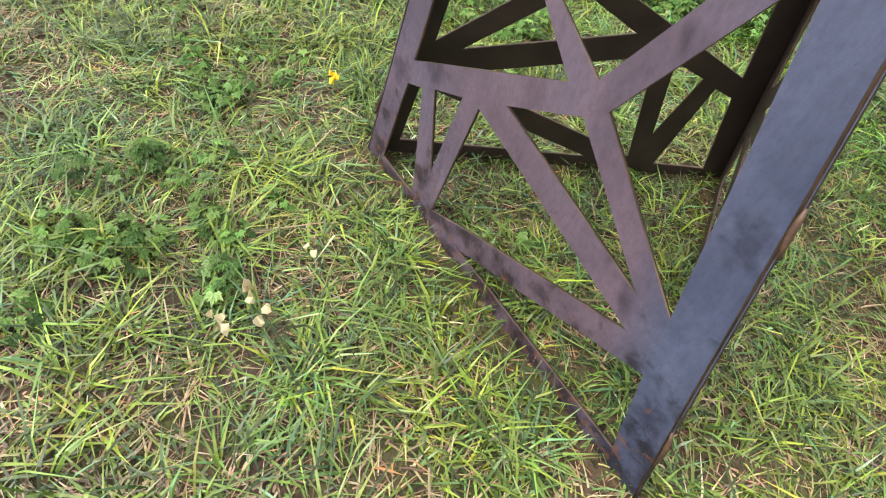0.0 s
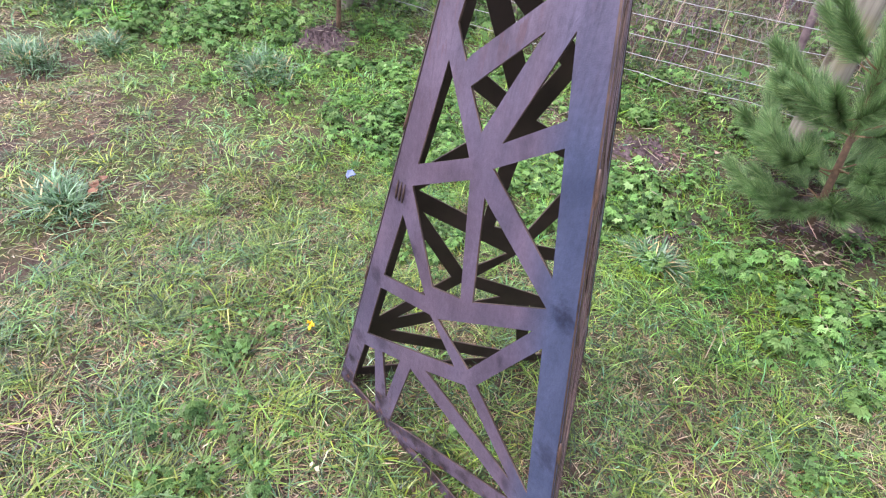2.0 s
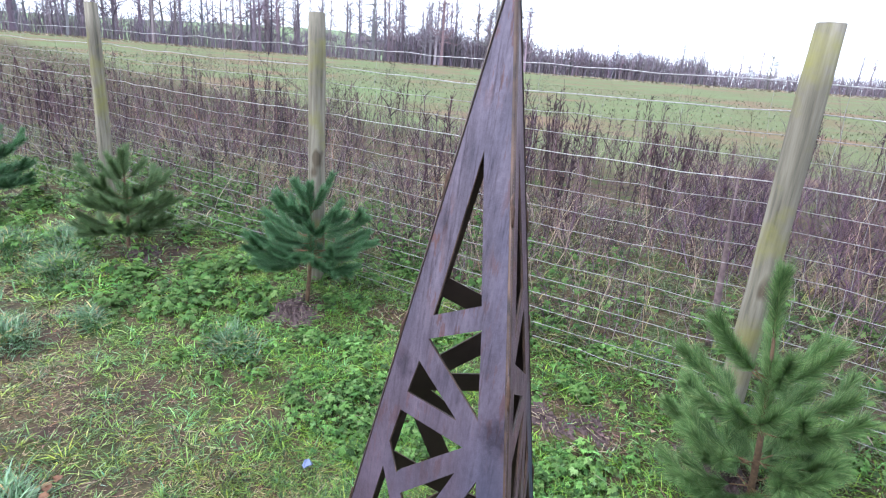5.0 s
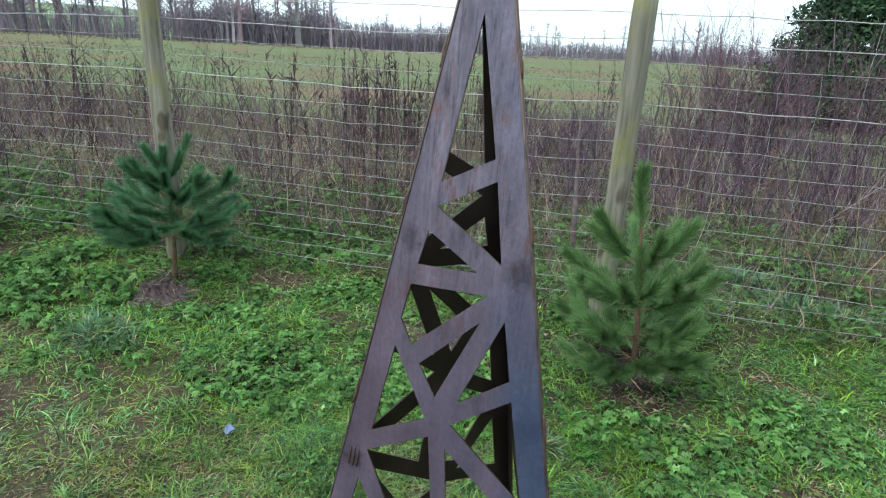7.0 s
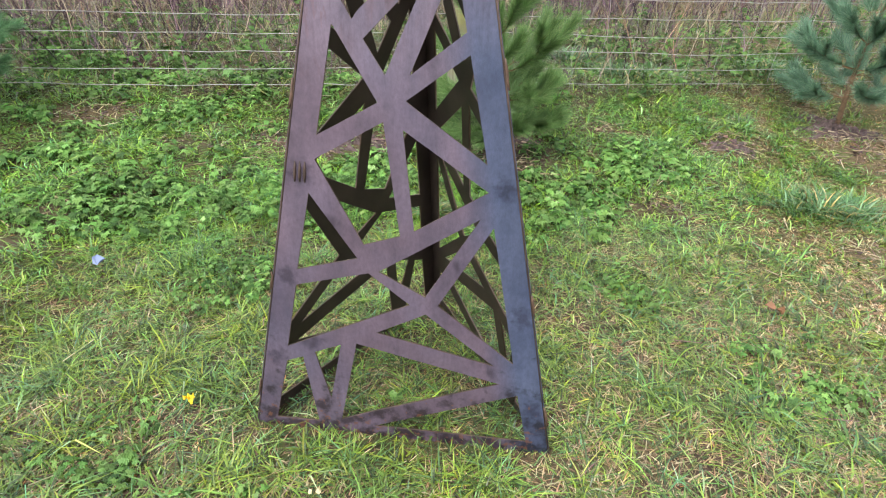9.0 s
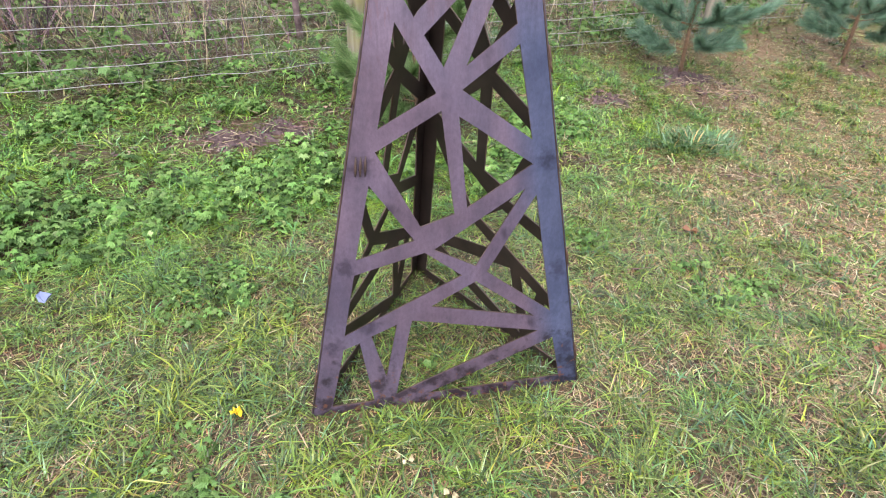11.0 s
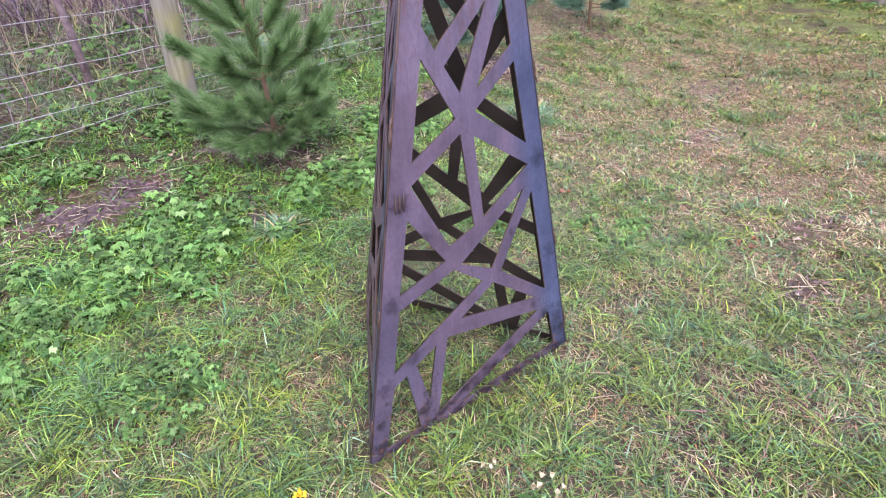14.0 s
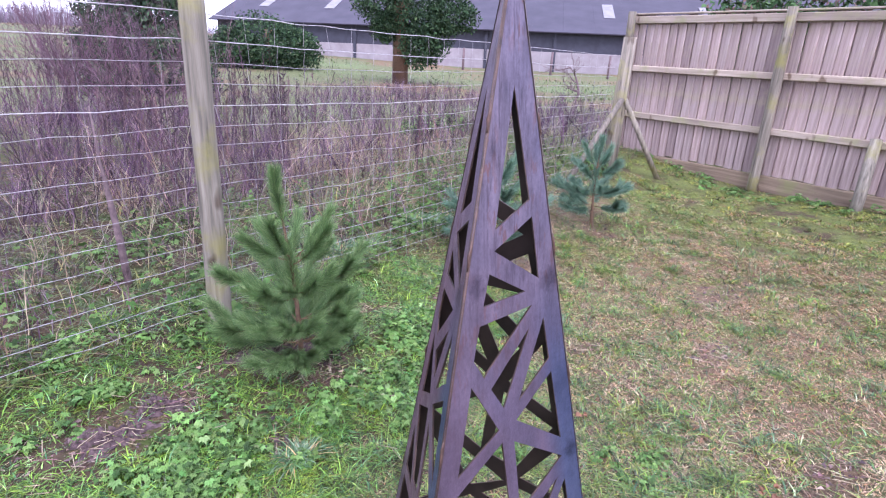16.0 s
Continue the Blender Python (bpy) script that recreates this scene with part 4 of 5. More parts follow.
for k in np.concatenate([np.arange(-10.9, 0.0, 0.292), np.arange(0.12, END, 0.146)]):
    for lo, hi in zip(HEIGHTS[1:], HEIGHTS):
        if r.random() < 0.97:
            x, y = along(k + r.normal(0, 0.006), 0.052)
            x2, y2 = along(k + r.normal(0, 0.006), 0.052)
            a.append((x, y, lo + 0.042 - 0.0143 * k)), b.append((x2, y2, hi + 0.042 - 0.0143 * k))
a, b = np.array(a), np.array(b)
v, t, c = ribbons(a, b, np.where(a[:, 0] > -0.05, 0.0016, 0.0009), np.where(b[:, 0] > -0.05, 0.0016, 0.0009), np.full((len(a), 3), 0.5), r)
tagged(arrays("stay_netting", v, t, M_DULL, c, wire_fence, "thin upright stay wires"), kind="stuff")

# a thin old stake in the undergrowth
sy = 2.13
bm = bmesh.new()
tube(bm, [(-0.33, sy, 0.05), (-0.345, sy, 0.44), (-0.356, sy + 0.01, 0.60), (-0.372, sy + 0.01, 0.82), (-0.38, sy, 1.05)], [0.019, 0.017, 0.014, 0.006, 0.003], 7)
tagged(part("stake", bm, M_STAKE, None, "", True), "thin old brown stake in the brambles", "stake")

# ---- undergrowth behind the wire ----
def thicket(name, n, k0, k1, o0, o1, tall, colours, label, seed, twigs=5, thick=0.006, thin=None):
    r = np.random.default_rng(seed)
    k, o = r.uniform(k0, k1, n), o0 + (o1 - o0) * r.random(n) ** 1.2
    x, y = along(k, o)
    if thin is not None:
        ok = r.random(n) < thin(x, y, k, o)
        x, y = x[ok], y[ok]
        n = len(x)
    p = np.stack([x, y, land(x, y) - 0.02], 1)
    h = r.uniform(*tall, n) * (0.55 + 0.45 * r.random(n))
    way = np.concatenate([r.normal(0, 0.27, (n, 2)), np.ones((n, 1))], 1)
    tint = pick(colours, n, r, 0.2)
    out, w, segs = [], thick * r.uniform(0.45, 1.6, n), 4
    for s in range(segs):
        q = p + way * (h / segs)[:, None]
        w2 = w * 0.72
        out.append(ribbons(p, q, w, w2, tint, r))
        if s:
            for _ in range(twigs):
                f = r.random((n, 1))
                base = p + (q - p) * f
                d = way + np.concatenate([r.normal(0, 0.6, (n, 2)), r.normal(0.1, 0.3, (n, 1))], 1)
                ln = (h * r.uniform(0.06, 0.24, n))[:, None]
                out.append(ribbons(base, base + d * ln, w2 * 0.65, w2 * 0.3, tint, r))
        p, w = q, w2
        way = way + np.concatenate([r.normal(0, 0.17, (n, 2)), r.normal(-0.03, 0.08, (n, 1))], 1)
    v, t, c = join(out)
    tagged(arrays(name, v, t, M_TWIG, c), label, "undergrowth", kind="stuff")


PURPLE = ((4, (0.130, 0.076, 0.105)), (2.8, (0.220, 0.145, 0.170)), (5.4, (0.042, 0.024, 0.036)), (1.1, (0.38, 0.29, 0.23)), (0.8, (0.25, 0.145, 0.10)))
VIOLET = ((4, (0.050, 0.028, 0.050)), (3, (0.115, 0.066, 0.105)), (1.6, (0.20, 0.135, 0.175)), (0.4, (0.36, 0.28, 0.25)))
DARK = ((3, (0.060, 0.036, 0.046)), (2, (0.105, 0.064, 0.074)), (1, (0.16, 0.10, 0.105)))


def clumped(x, y, k, o):
    open_side = smooth(-1.6, -0.3, k) * (1 - smooth(1.6, 2.6, o))
    return np.clip(0.40 + 1.0 * lumps(x, y, 46, 0.8) + 0.5 * lumps(x, y, 48, 0.25), 0.06, 1) * (1 - 0.4 * open_side)


thicket("undergrowth", 3900, -11, 4.2, 0.3, 2.6, (0.22, 0.62), PURPLE, "thicket of purple-brown dead stems behind the wire", 301, 4, 0.0045, clumped)
thicket("undergrowth", 3500, -12, 3.8, 1.4, 7.5, (0.35, 0.80), PURPLE, "tall dead weed stalks at the edge of the field", 302, 4, 0.0078, clumped)
thicket("undergrowth", 620, -10, 2.6, 0.6, 5.0, (0.75, 1.55), DARK, "thin bare saplings and tall stalks behind the wire", 303, 7, 0.008, clumped)
thicket("bare_bush", 190, 1.5, 3.9, 6.4, 8.6, (1.3, 2.5), ((3, (0.135, 0.075, 0.100)), (2, (0.20, 0.125, 0.150)), (1.5, (0.055, 0.032, 0.045))), "tall leafless purple-brown bush behind the fence", 304, 10, 0.013)
thicket("brambles", 5200, -0.8, 5.4, 1.3, 7.0, (0.30, 0.78), VIOLET, "low dense purple-brown bramble tangle beyond the wire", 305, 7, 0.006, lambda x, y, k, o: clumped(x, y, k, o) * (1 - 0.7 * smooth(2.0, 3.4, k)))
thicket("brambles", 2600, -8.0, 4.4, 0.15, 2.2, (0.12, 0.40), PURPLE, "short tangle of dead bramble at the foot of the wire", 306, 6, 0.0045, clumped)
thicket("pale_stems", 520, -3.0, 4.0, 0.12, 2.2, (0.35, 0.85), ((3, (0.42, 0.33, 0.23)), (2, (0.34, 0.24, 0.16)), (1, (0.50, 0.42, 0.31))), "thin straw-coloured dead stems behind the wire", 309, 2, 0.0038, clumped)
thicket("brambles", 1300, 4.0, 9.5, 0.6, 8.0, (0.3, 0.7), VIOLET, "dark low brambles beyond the corner post", 308, 7, 0.008)

# dark upright seed stalks standing in groups
r = np.random.default_rng(307)
m = 46
ck, co_ = r.uniform(-11, 3.2, m), r.uniform(0.8, 6.0, m)
i = np.repeat(np.arange(m), r.integers(4, 15, m))
n = len(i)
x, y = along(ck[i] + r.normal(0, 0.14, n), co_[i] + r.normal(0, 0.14, n))
p = np.stack([x, y, land(x, y) - 0.02], 1)
h = r.uniform(0.65, 1.12, m)[i] * r.uniform(0.75, 1.1, n)
q = p + np.stack([r.normal(0, 0.07, n) * h, r.normal(0, 0.07, n) * h, h], 1)
tint = pick(DARK, n, r, 0.2)
out = [ribbons(p, q, np.full(n, 0.008), np.full(n, 0.004), tint, r)]
for _ in range(26):
    f = r.uniform(0.42, 1.0, (n, 1))
    a = p + (q - p) * f
    b = a + np.stack([r.normal(0, 0.022, n), r.normal(0, 0.022, n), r.uniform(0.01, 0.07, n)], 1)
    out.append(ribbons(a, b, r.uniform(0.004, 0.012, n), np.full(n, 0.003), tint * r.uniform(0.7, 1.2, (n, 1)), r))
v, t, c = join(out)
tagged(arrays("seed_stalks", v, t, M_TWIG, c), "dark upright dead seed stalks standing in groups", "dead stalks", kind="stuff")

r = np.random.default_rng(310)
n = 52000
k, o = r.uniform(-9, 8.5, n), 0.05 + 3.0 * r.random(n) ** 1.6
x, y = along(k, o)
tint = pick(((1.6, (0.25, 0.175, 0.125)), (3, (0.15, 0.095, 0.085)), (0.7, (0.38, 0.30, 0.20)), (4.5, (0.080, 0.135, 0.036)), (1.6, (0.18, 0.20, 0.055)), (5.5, (0.060, 0.036, 0.044))), n, r, 0.2)
verdant = (1 - smooth(0.7, 2.3, o))[:, None] * (r.random((n, 1)) < 0.6)
tint = np.where(verdant > 0.3, pick(((4, (0.10, 0.155, 0.04)), (2, (0.20, 0.22, 0.055)), (3, (0.055, 0.085, 0.03)), (1, (0.28, 0.25, 0.08))), n, r, 0.2), tint)
amber = np.clip(1.2 * lumps(x, y, 58, 1.3) - 0.25, 0, 1)[:, None] * smooth(0.9, 1.6, o)[:, None]
tint = tint * (1 - 0.7 * amber) + 0.7 * amber * np.array([0.27, 0.175, 0.10])
v, t, c = blades(np.stack([x, y, land(x, y) - 0.01], 1), (1 + amber[:, 0]) * (0.5 + 0.5 * smooth(0.3, 1.2, o)) * r.uniform(0.08, 0.34, n), r.uniform(0.0025, 0.006, n), r.uniform(0, math.tau, n), r.uniform(0.4, 1.6, n), tint, r.uniform(0.25, 1.0, n), False)
tagged(arrays("rough_grass", v, t, M_GRASS, c), "long bleached grass matted behind the wire fence", "grass", kind="stuff")
n = 22000
x, y = along(r.uniform(-45, 25, n), 4.5 + 40 * r.random(n) ** 2)
tint = pick(((4, (0.105, 0.135, 0.062)), (2, (0.15, 0.155, 0.08)), (2, (0.17, 0.135, 0.08)), (0.4, (0.11, 0.075, 0.075))), n, r, 0.2)
far = np.hypot(x, y)
lush = smooth(3.0, 8.0, x)[:, None]
tint = tint * (1 - lush) + lush * pick(((4, (0.115, 0.180, 0.060)), (2, (0.16, 0.215, 0.075)), (1, (0.13, 0.145, 0.065))), n, r, 0.15)
v, t, c = blades(np.stack([x, y, land(x, y) - 0.02], 1), r.uniform(0.06, 0.2, n), 0.006 + 0.0013 * far, r.uniform(0, math.tau, n), r.uniform(0.3, 1.2, n), tint, 1.0, False)
tagged(arrays("field_grass", v, t, M_GRASS, c), "rough green pasture beyond the undergrowth", "grass", kind="stuff")


# bleached grass along the far edge of the field
n = 9000
g, far = np.radians(r.uniform(-100, 25, n)), r.uniform(96, 119, n)
x, y = np.sin(g) * far, np.cos(g) * far
tint = pick(((3, (0.26, 0.185, 0.125)), (2, (0.22, 0.175, 0.115)), (1.5, (0.17, 0.175, 0.10))), n, r, 0.2)
v, t, c = blades(np.stack([x, y, land(x, y) - 0.05], 1), r.uniform(0.15, 0.34, n), r.uniform(0.15, 0.4, n), r.uniform(0, math.tau, n), r.uniform(0.2, 1.0, n), tint, 1.0, False)
tagged(arrays("dry_grass", v, t, M_GRASS, c), "strip of bleached tan grass at the field edge", "grass", kind="stuff")


# ---- board fence ----
board_fence = tagged(new("board_fence"), "weathered pinkish upright board fence with three rails", "fence")
FENCE_X, TOP = 5.30, 1.83
NORTH, SOUTH = 3.48, -5.2
pitch = 0.098
count = int((NORTH - SOUTH) / pitch)
shapes = []
for s in range(6):
    r = np.random.default_rng(400 + s)
    bm = bmesh.new()
    high = 1.52 + r.normal(0, 0.004)
    block(bm, (-0.011, -0.0455, 0.0), (0.011, 0.0455, high), 0.003)
    block(bm, (0.013, 0.030, 0.0), (0.024, 0.070, high - 0.004), 0.001)
    for v in bm.verts:
        v.co.x += 0.006 * (v.co.y / 0.05) + r.normal(0, 0.0008)
    me = bpy.data.meshes.new("board")
    bm.to_mesh(me)
    bm.free()
    me.materials.append(M_BOARD)
    shapes.append(me)
r = np.random.default_rng(410)
for k in range(count):
    y = NORTH - pitch * (k + 0.5)
    z = float(land(np.array(FENCE_X), np.array(y)))
    ob = new("board", shapes[int(r.integers(6))])
    ob.parent = board_fence
    ob.location = (FENCE_X + r.normal(0, 0.003), y, TOP - 1.525 + r.normal(0, 0.006))
    ob.rotation_euler = (r.normal(0, 0.004), 0, r.normal(0, 0.03))
bay = 1.72
y = NORTH
while y > SOUTH:
    lo = max(y - bay, SOUTH)
    for z, h in ((TOP - 0.055, 0.075), (1.253, 0.065), (0.735, 0.065)):
        bm = bmesh.new()
        block(bm, (FENCE_X - 0.062, lo + 0.002, z - h / 2), (FENCE_X - 0.014, y - 0.002, z + h / 2), 0.006)
        part("rail", bm, M_RAIL, board_fence)
    bm = bmesh.new()
    block(bm, (FENCE_X - 0.035, lo + 0.002, 0.05), (FENCE_X - 0.008, y - 0.002, TOP - 1.53), 0.004)
    part("gravel_board", bm, M_GRAVEL, board_fence, "mossy board along the ground")
    y = lo
bm = bmesh.new()
block(bm, (FENCE_X - 0.05, SOUTH, TOP), (FENCE_X + 0.02, NORTH, TOP + 0.018), 0.004)
part("capping", bm, M_RAIL, board_fence)
for y in (NORTH - 0.05, 1.73, 1.73 - bay, 1.73 - bay * 2, 1.73 - bay * 3):
    bm = bmesh.new()
    tube(bm, [(FENCE_X - 0.115 + 0.01 * math.sin(3 * q), y, 0.0 + (TOP + 0.03) * q) for q in np.linspace(0, 1, 7)], [0.052, 0.05, 0.051, 0.048, 0.049, 0.047, 0.044], 14)
    part("fence_post", bm, M_POST, board_fence, "rounded grey post before the boards", True)
bm = bmesh.new()
tube(bm, [(5.05, 0.79, 0.02), (5.12, 0.80, 0.40), (5.19, 0.82, 0.79)], [0.05, 0.048, 0.045], 12)
tagged(part("prop", bm, M_POST, None, "", True), "short wooden prop leaning on the board fence", "prop")

# corner strainer of the wire fence with its two struts
cx, cy = along(END + 0.05)
bm = bmesh.new()
tube(bm, [(cx, cy, -0.1), (cx + 0.02, cy, 0.7), (cx + 0.05, cy, 1.54)], [0.07, 0.066, 0.06], 16)
part("strainer_post", bm, M_POST, wire_fence, "thick grey corner post", True)
for foot in ((4.55, 2.36), (cx - 0.72, cy - 0.05)):
    z = float(land(np.array(foot[0]), np.array(foot[1])))
    bm = bmesh.new()
    tube(bm, [(foot[0], foot[1], z - 0.05), (cx + 0.04 * (foot[0] > cx) - 0.02, cy - 0.06, 0.98)], [0.028, 0.026], 10)
    part("strut", bm, M_POST, wire_fence, "slanting round strut", True)


# ---- beyond: barn, evergreens, far woods ----
def leaf_mass(parts_r, centre, radii, n, size, colours, r):
    d = r.normal(size=(n, 3))
    d /= np.linalg.norm(d, axis=1, keepdims=True)
    rad = (0.55 + 0.45 * r.random(n) ** 0.5) * (1 + 0.16 * np.sin(5 * d[:, 0] + 3 * d[:, 2]) + 0.12 * np.sin(9 * d[:, 1] + 4 * d[:, 0]))
    p = np.array(centre) + d * np.array(radii) * rad[:, None]
    a, b = r.normal(size=(n, 3)), r.normal(size=(n, 3))
    a *= (size * r.uniform(0.5, 1.2, n) / np.linalg.norm(a, axis=1))[:, None]
    b *= (size * r.uniform(0.5, 1.2, n) / np.linalg.norm(b, axis=1))[:, None]
    v = np.stack([p, p + a, p + a * 0.6 + b * 0.7, p + b], 1).reshape(-1, 3)
    t = (np.array([(0, 1, 2), (0, 2, 3)])[None] + 4 * np.arange(n)[:, None, None]).reshape(-1, 3)
    parts_r.append((v, t, np.repeat(pick(colours, n, r, 0.2), 4, 0)))


EVERGREEN = ((4, (0.022, 0.050, 0.022)), (3, (0.040, 0.080, 0.032)), (1, (0.075, 0.12, 0.05)))


def tree_of(name, x, y, trunk, masses, n, size, label, colours, seed):
    r = np.random.default_rng(seed)
    tree = tagged(new(name), label, "tree" if "tree" in name else "bush")
    z = float(land(np.array(x), np.array(y)))
    bm = bmesh.new()
    tube(bm, [(x, y, z - 0.2), (x + 0.05, y, z + trunk * 0.5), (x - 0.03, y, z + trunk)], [0.03 * trunk + 0.06, 0.025 * trunk + 0.05, 0.015 * trunk + 0.03], 10)
    for k in range(7):
        g, h = k * 0.9, z + trunk * (0.35 + 0.08 * k)
        tube(bm, [(x, y, h), (x + math.cos(g) * trunk * 0.16, y + math.sin(g) * trunk * 0.16, h + trunk * 0.14)], [0.03 + 0.006 * trunk, 0.015], 6)
    part("trunk", bm, M_BARK, tree, "", True)
    out = []
    for c, rr in masses:
        leaf_mass(out, (x + c[0], y + c[1], z + c[2]), rr, n // len(masses), size, colours, r)
    v, t, c = join(out)
    tagged(arrays("crown", v, t, M_FAR, c, tree), kind="stuff")


tree_of("conifer_tree", 2.0, 13.3, 3.6, [((0, 0, 0.5 + 0.55 * k), (1.5 - 0.2 * k, 1.5 - 0.2 * k, 0.5)) for k in range(7)], 34000, 0.085, "dark shaggy conifer standing in the field", EVERGREEN, 501)
tree_of("evergreen_bush", 7.9, 21.8, 1.5, [((0, 0, 0.9), (2.0, 1.6, 1.05)), ((1.0, 0, 0.8), (1.2, 1.2, 0.8)), ((-1.2, 0, 0.7), (1.1, 1.1, 0.75))], 15000, 0.10, "round dark green bush before the barn", EVERGREEN, 502)
tree_of("ivy_tree", 9.95, 15.5, 7.0, [((0.55, -0.4, 1.25), (0.75, 0.7, 0.75)), ((-0.25, 0.2, 1.75), (0.6, 0.5, 0.45)), ((0.7, -0.5, 1.8), (0.9, 0.8, 0.9)), ((0.45, -0.3, 3.2), (1.5, 1.4, 1.3)), ((-0.5, 0.3, 2.5), (0.9, 0.8, 0.6)), ((1.4, -0.9, 2.2), (0.9, 0.8, 0.6)), ((0.3, -0.2, 5), (1.5, 1.5, 1.6))], 24000, 0.085, "tall tree with an ivy-covered trunk", EVERGREEN, 503)
for k, (x, y) in enumerate(((9.6, 3.2), (9.6, 0.8), (9.4, -2.0))):
    tree_of("evergreen_bush", x, y, 2.0, [((0, 0, 1.3), (1.3, 1.6, 1.45)), ((0.3, 0.9, 1.5), (1.0, 1.1, 1.2))], 9000, 0.09, "tall green hedge bush behind the board fence", ((3, (0.04, 0.085, 0.03)), (2, (0.07, 0.13, 0.045)), (1, (0.15, 0.10, 0.08))), 510 + k)

# barn: low pale wall under a dark band and a long sheet roof
barn = tagged(new("barn"), "long low barn with pale walls and a dark grey roof", "barn")
g = radians(46.5)
barn.matrix_world = Matrix(((math.cos(g), math.sin(g), 0, -0.66 + 40 * math.sin(g)), (-math.sin(g), math.cos(g), 0, -0.70 + 40 * math.cos(g)), (0, 0, 1, 0), (0, 0, 0, 1)))
bm = bmesh.new()
block(bm, (-23, 0, -0.3), (24, 0.25, 1.68), 0.02)
part("wall", bm, M_RENDER, barn, "pale rendered lower wall")
bm = bmesh.new()
block(bm, (-23, 0.05, 1.68), (24, 0.3, 3.02), 0.02)
part("cladding", bm, M_DARKWALL, barn, "dark band of cladding under the eaves")
bm = bmesh.new()
block(bm, (-23, 0.3, -0.3), (-22.8, 22, 3.0), 0.02)
part("wall", bm, M_RENDER, barn, "pale rendered gable wall")
SLOPE = Matrix.Translation((0, 0, 3.05)) @ pose(0, 0, 0, 21, 0, 0)
for k in range(23):
    bm = bmesh.new()
    block(bm, (-23.4 + 2.08 * k, -0.45, -0.04), (-23.4 + 2.08 * (k + 1) - 0.002, 12.0, 0.04), 0.004, SLOPE)
    part("roof_sheet", bm, M_SLATE, barn)
for x in (-20.9, -15.8, -8.6, 4.3, 11.0):
    bm = bmesh.new()
    block(bm, (x, 2.6, 0.05), (x + 0.75, 5.6, 0.09), 0.01, SLOPE)
    part("skylight", bm, M_SKYLIGHT, barn, "pale translucent roof light")
for x in np.arange(-22, 23, 4.6):
    bm = bmesh.new()
    block(bm, (x, -0.12, -0.3), (x + 0.2, 0.0, 3.0), 0.01)
    part("pillar", bm, M_DARKWALL, barn)

# a leafless little tree and a line of thin posts before the barn
def limb(bm, start, way, length, thick, depth, r):
    pts, p, d = [start], Vector(start), Vector(way).normalized()
    for _ in range(4):
        d = (d + Vector(r.normal(0, 0.22, 3)) + Vector((0, 0, 0.06))).normalized()
        p = p + d * length / 4
        pts.append(p.copy())
    tube(bm, pts, [thick * (1 - 0.17 * q) for q in range(5)], 6)
    if depth:
        for q in range(5):
            side = (d + Vector(r.normal(0, 0.75, 3))).normalized()
            limb(bm, pts[1 + q % 4], side, length * r.uniform(0.45, 0.7), thick * 0.45, depth - 1, r)


x, y = 12.88, 10.38
z = float(land(np.array(x), np.array(y)))
bm = bmesh.new()
limb(bm, Vector((x, y, z - 0.1)), (0.05, 0, 1), 1.05, 0.05, 3, np.random.default_rng(520))
tagged(part("bare_tree", bm, M_STAKE, None, "", True), "small leafless tree with crooked dark limbs", "tree")
for x, y in ((24.6, 22.1), (25.8, 19.0), (21.6, 26.4)):
    z = float(land(np.array(x), np.array(y)))
    bm = bmesh.new()
    tube(bm, [(x, y, z - 0.2), (x, y, z + 0.6), (x + 0.02, y, z + 1.25)], [0.075, 0.07, 0.065], 8)
    tagged(part("field_post", bm, M_STAKE, None, "", True), "thin dark post standing before the barn", "post", "posts before the barn")

# far woods: bare trees over a dark hedge
r = np.random.default_rng(600)
out = []
# twig browns paled to purple-grey: the haze of distance is mixed into the colour
HAZED_BROWN = ((3, (0.205, 0.165, 0.205)), (2, (0.26, 0.215, 0.25)), (1, (0.185, 0.165, 0.175)))
az = np.radians(np.concatenate([r.uniform(-100, -36, 170), r.uniform(-36, 4, 45)]))
dist = np.where(az < radians(-38), r.uniform(115, 150, len(az)), r.uniform(190, 240, len(az)))
p = np.stack([np.sin(az) * dist, np.cos(az) * dist, land(np.sin(az) * dist, np.cos(az) * dist) - 0.5], 1)
h = np.where(az < radians(-38), r.uniform(11, 17, len(az)), r.uniform(9, 15, len(az)))
tint = pick(HAZED_BROWN, len(az), r)
top = p + np.stack([r.normal(0, 0.4, len(az)), r.normal(0, 0.4, len(az)), h], 1)
out.append(ribbons(p, top, h * 0.05, h * 0.008, tint, r))
for _ in range(24):
    f = r.uniform(0.25, 0.97, (len(az), 1))
    base = p + (top - p) * f
    d = r.normal(0, 1, (len(az), 3)) * (1.1, 1.1, 0.5) + (0, 0, 0.9)
    tip = base + d * (h * 0.17)[:, None] * (1.15 - f)
    out.append(ribbons(base, tip, h * 0.014, h * 0.004, tint, r))
    for _ in range(2):
        q = base + (tip - base) * r.random((len(az), 1))
        out.append(ribbons(q, q + (r.normal(0, 1, (len(az), 3)) + (0, 0, 0.7)) * (h * 0.07)[:, None], h * 0.007, h * 0.003, tint, r))
v, t, c = join(out)
tagged(arrays("far_trees", v, t, M_FAR, c), "row of bare winter trees at the far edge of the field", "trees", kind="stuff")
out = []
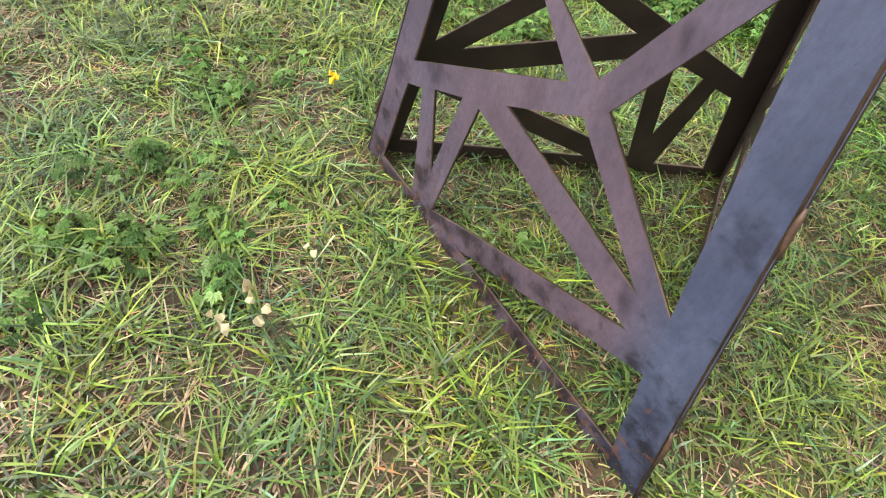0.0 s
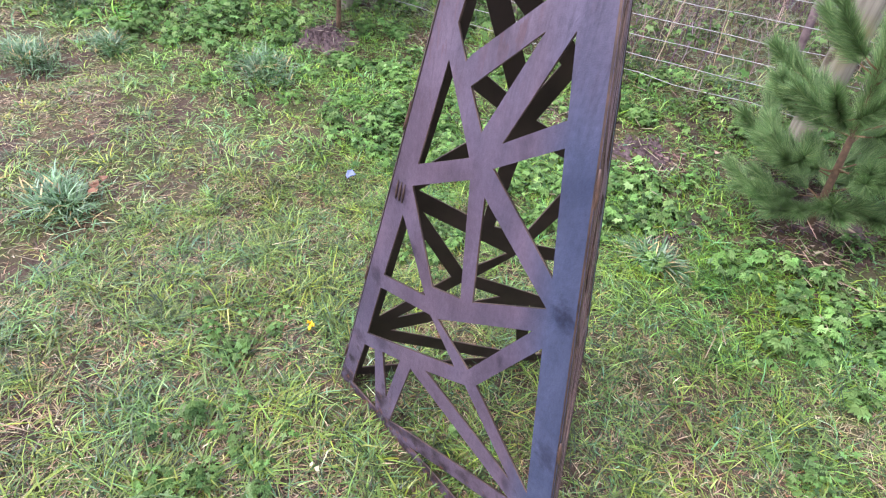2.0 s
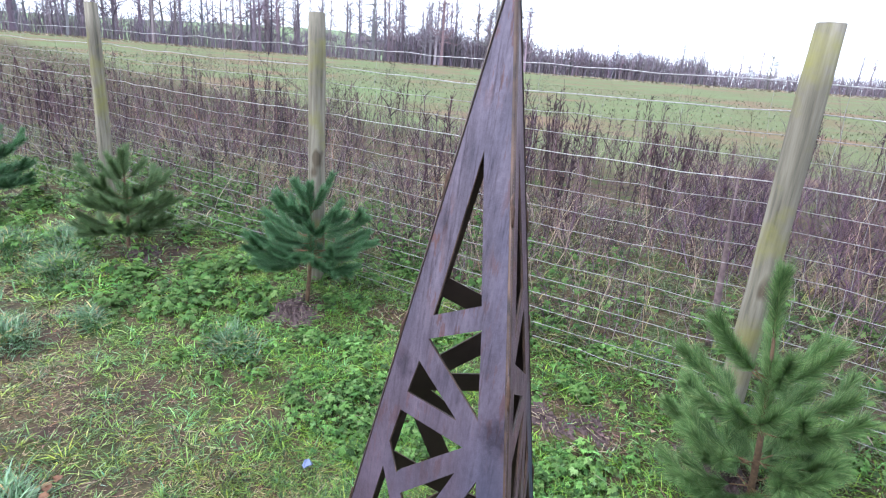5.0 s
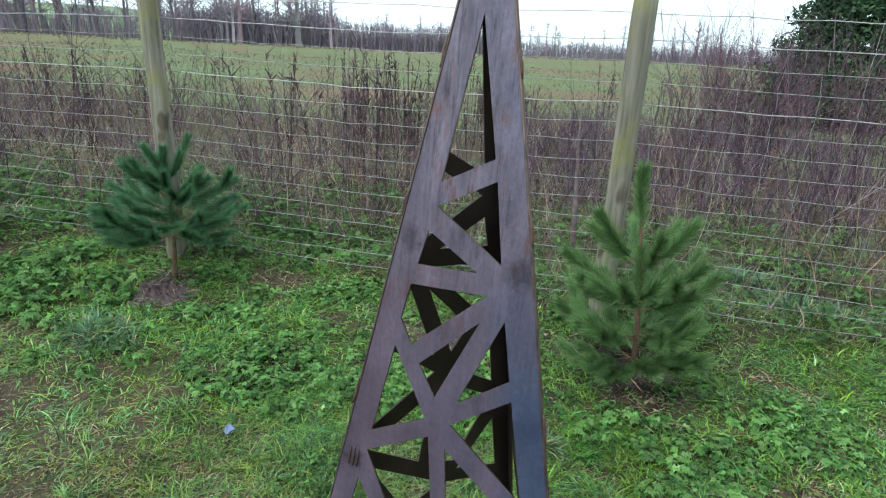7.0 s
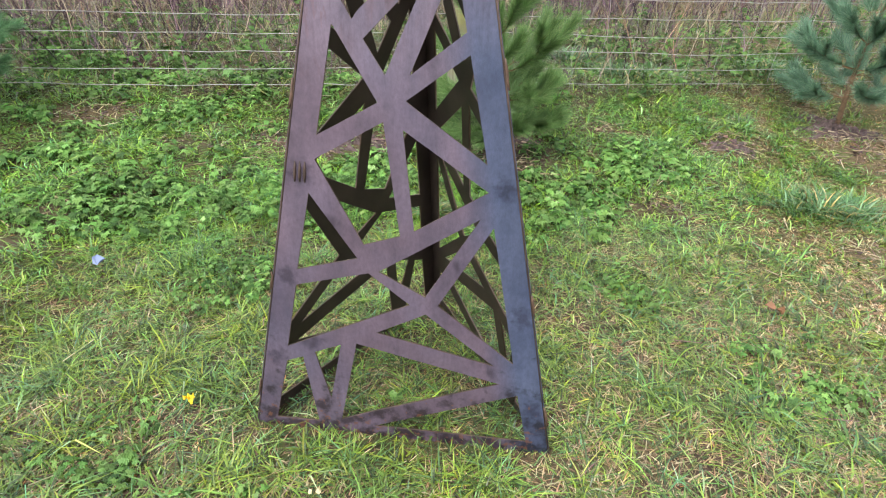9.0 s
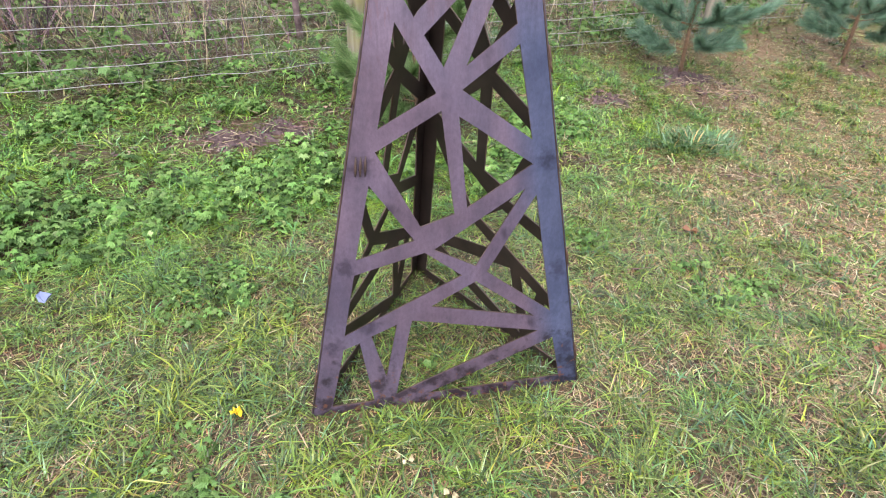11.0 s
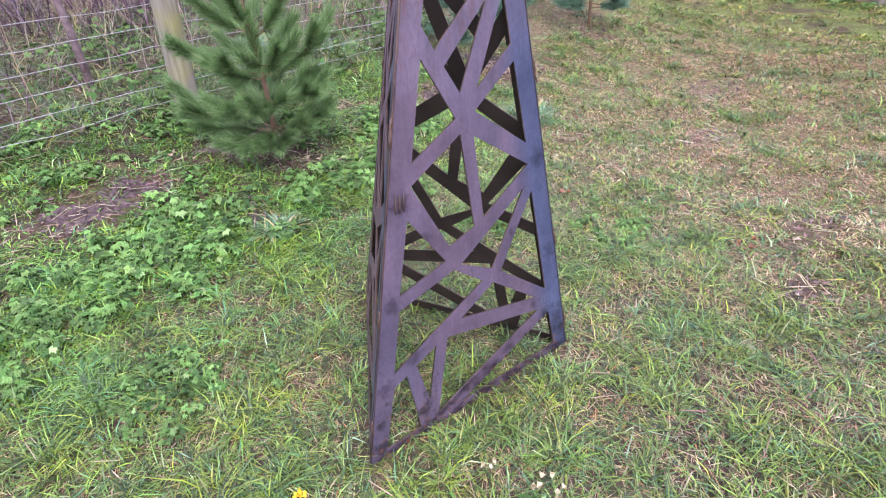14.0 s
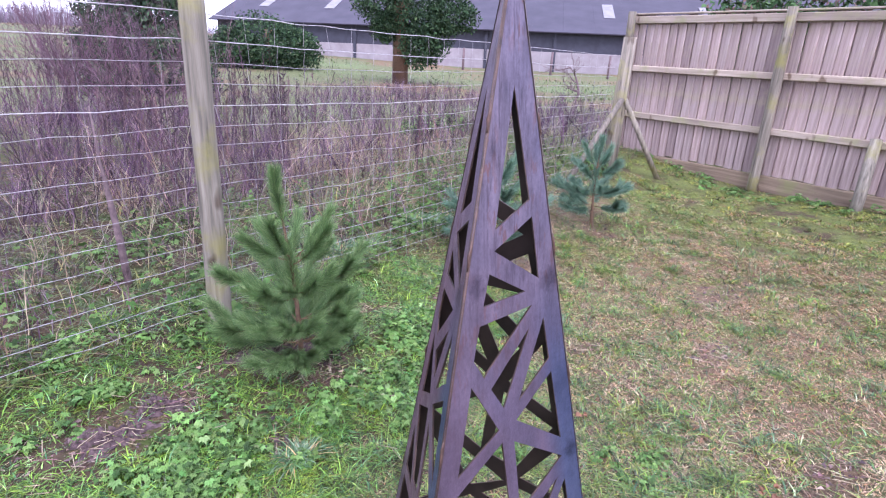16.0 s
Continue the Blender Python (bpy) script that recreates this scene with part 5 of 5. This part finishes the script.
for a0, a1, d, tall, n in ((-100, -48, 122, 6.0, 3200), (-52, -38, 124, 8.5, 2000), (-60, -22, 205, 12.0, 4600), (-30, 10, 225, 9.0, 4200), (-12, 24, 260, 7.0, 2600)):
    g = np.radians(r.uniform(a0, a1, n))
    dd = d + r.uniform(-4, 14, n)
    hh = tall * (0.88 + 0.07 * lumps(np.degrees(g), 0 * g, 7, 9.0) + 0.06 * lumps(np.degrees(g), 0 * g, 8, 2.5)) * (0.45 + 0.55 * r.random(n) ** 0.6)
    p = np.stack([np.sin(g) * dd, np.cos(g) * dd, land(np.sin(g) * dd, np.cos(g) * dd) - 0.4], 1)
    q = p + np.stack([r.normal(0, 0.12, n) * hh, r.normal(0, 0.12, n) * hh, hh], 1)
    c = pick(HAZED_BROWN, n, r, 0.2)
    out.append(ribbons(p, q, tall * r.uniform(0.010, 0.032, n), tall * r.uniform(0.003, 0.010, n), c, r))
    m = p + (q - p) * r.uniform(0.3, 0.9, (n, 1))
    out.append(ribbons(m, m + (r.normal(0, 0.5, (n, 3)) + (0, 0, 0.6)) * (0.3 * hh)[:, None], tall * np.full(n, 0.02), tall * np.full(n, 0.005), c, r))
v, t, c = join(out)
tagged(arrays("far_hedge", v, t, M_FAR, c), "dark leafless hedge and low wood along the field", "hedge", kind="stuff")

# a green slope seen between the trunks
G, D = np.meshgrid(np.radians(np.linspace(-112, -40, 40)), np.linspace(150, 260, 12), indexing="ij")
Z = 2.2 + 13.0 * smooth(150, 250, D) * smooth(-0.66, -1.0, G) * (0.8 + 0.2 * np.sin(5 * G))
i = np.arange(39)[:, None] * 12 + np.arange(11)[None]
tris = np.concatenate([np.stack([i, i + 1, i + 13], -1).reshape(-1, 3), np.stack([i, i + 13, i + 12], -1).reshape(-1, 3)])
tagged(arrays("far_slope", np.stack([np.sin(G) * D, np.cos(G) * D, Z], -1), tris, M_SLOPE, smooth_faces=True), "green pasture slope behind the bare trees", "slope", kind="structure")

# ---- small things on the lawn ----
def petals(name, x, y, n, size, spread, material_, label, category, seed):
    r = np.random.default_rng(seed)
    bm = bmesh.new()
    z = float(land(np.array(x), np.array(y)))
    for k in range(n):
        g, cx_, cy_ = r.uniform(0, math.tau), r.normal(0, spread), r.normal(0, spread)
        ring = [bm.verts.new(Vector((x + cx_ + size * (0.6 + 0.4 * r.random()) * math.cos(g + q), y + cy_ + size * (0.6 + 0.4 * r.random()) * math.sin(g + q), z + 0.028 + 0.012 * r.random() + 0.006 * math.cos(2 * q)))) for q in np.linspace(0, math.tau, 8)[:-1]]
        bm.faces.new(ring)
    bmesh.ops.solidify(bm, geom=bm.faces[:], thickness=0.0012)
    tagged(part(name, bm, material_), label, category)


petals("dandelion", -0.453, -0.157, 7, 0.006, 0.005, M_YELLOW, "small yellow flower head in the grass", "flower", 1)
for k in range(7):
    petals("petal", -0.06 + 0.02 * math.sin(5 * k), -0.45 + 0.022 * math.cos(3 * k), 1, 0.008, 0.004, M_PETAL, "pale fallen petal lying on the grass", "petal", 20 + k)
for k in range(3):
    petals("petal", -0.135 + 0.012 * k, -0.34 + 0.01 * math.cos(4 * k), 1, 0.006, 0.003, M_PETAL, "pale fallen petal lying on the grass", "petal", 30 + k)
petals("plastic_scrap", -0.98, 0.30, 1, 0.022, 0.002, M_SCRAP, "small scrap of bluish plastic in the grass", "scrap", 4)
for k, (x, y, size) in enumerate(((-1.39, -0.39, 0.024), (-1.35, -0.41, 0.02), (-1.42, -0.36, 0.018), (0.95, 0.42, 0.018), (0.97, 0.40, 0.014))):
    petals("dead_leaf", x, y, 1, size, 0.003, M_RUST, "curled rusty brown leaf on the grass", "leaf", 40 + k)
for k in range(5):
    petals("dead_leaf", 1.10 + 0.035 * math.sin(4 * k), -0.25 + 0.03 * math.cos(7 * k), 1, 0.012, 0.003, M_RUST, "orange-brown leaf in a straw tuft", "leaf", 50 + k)
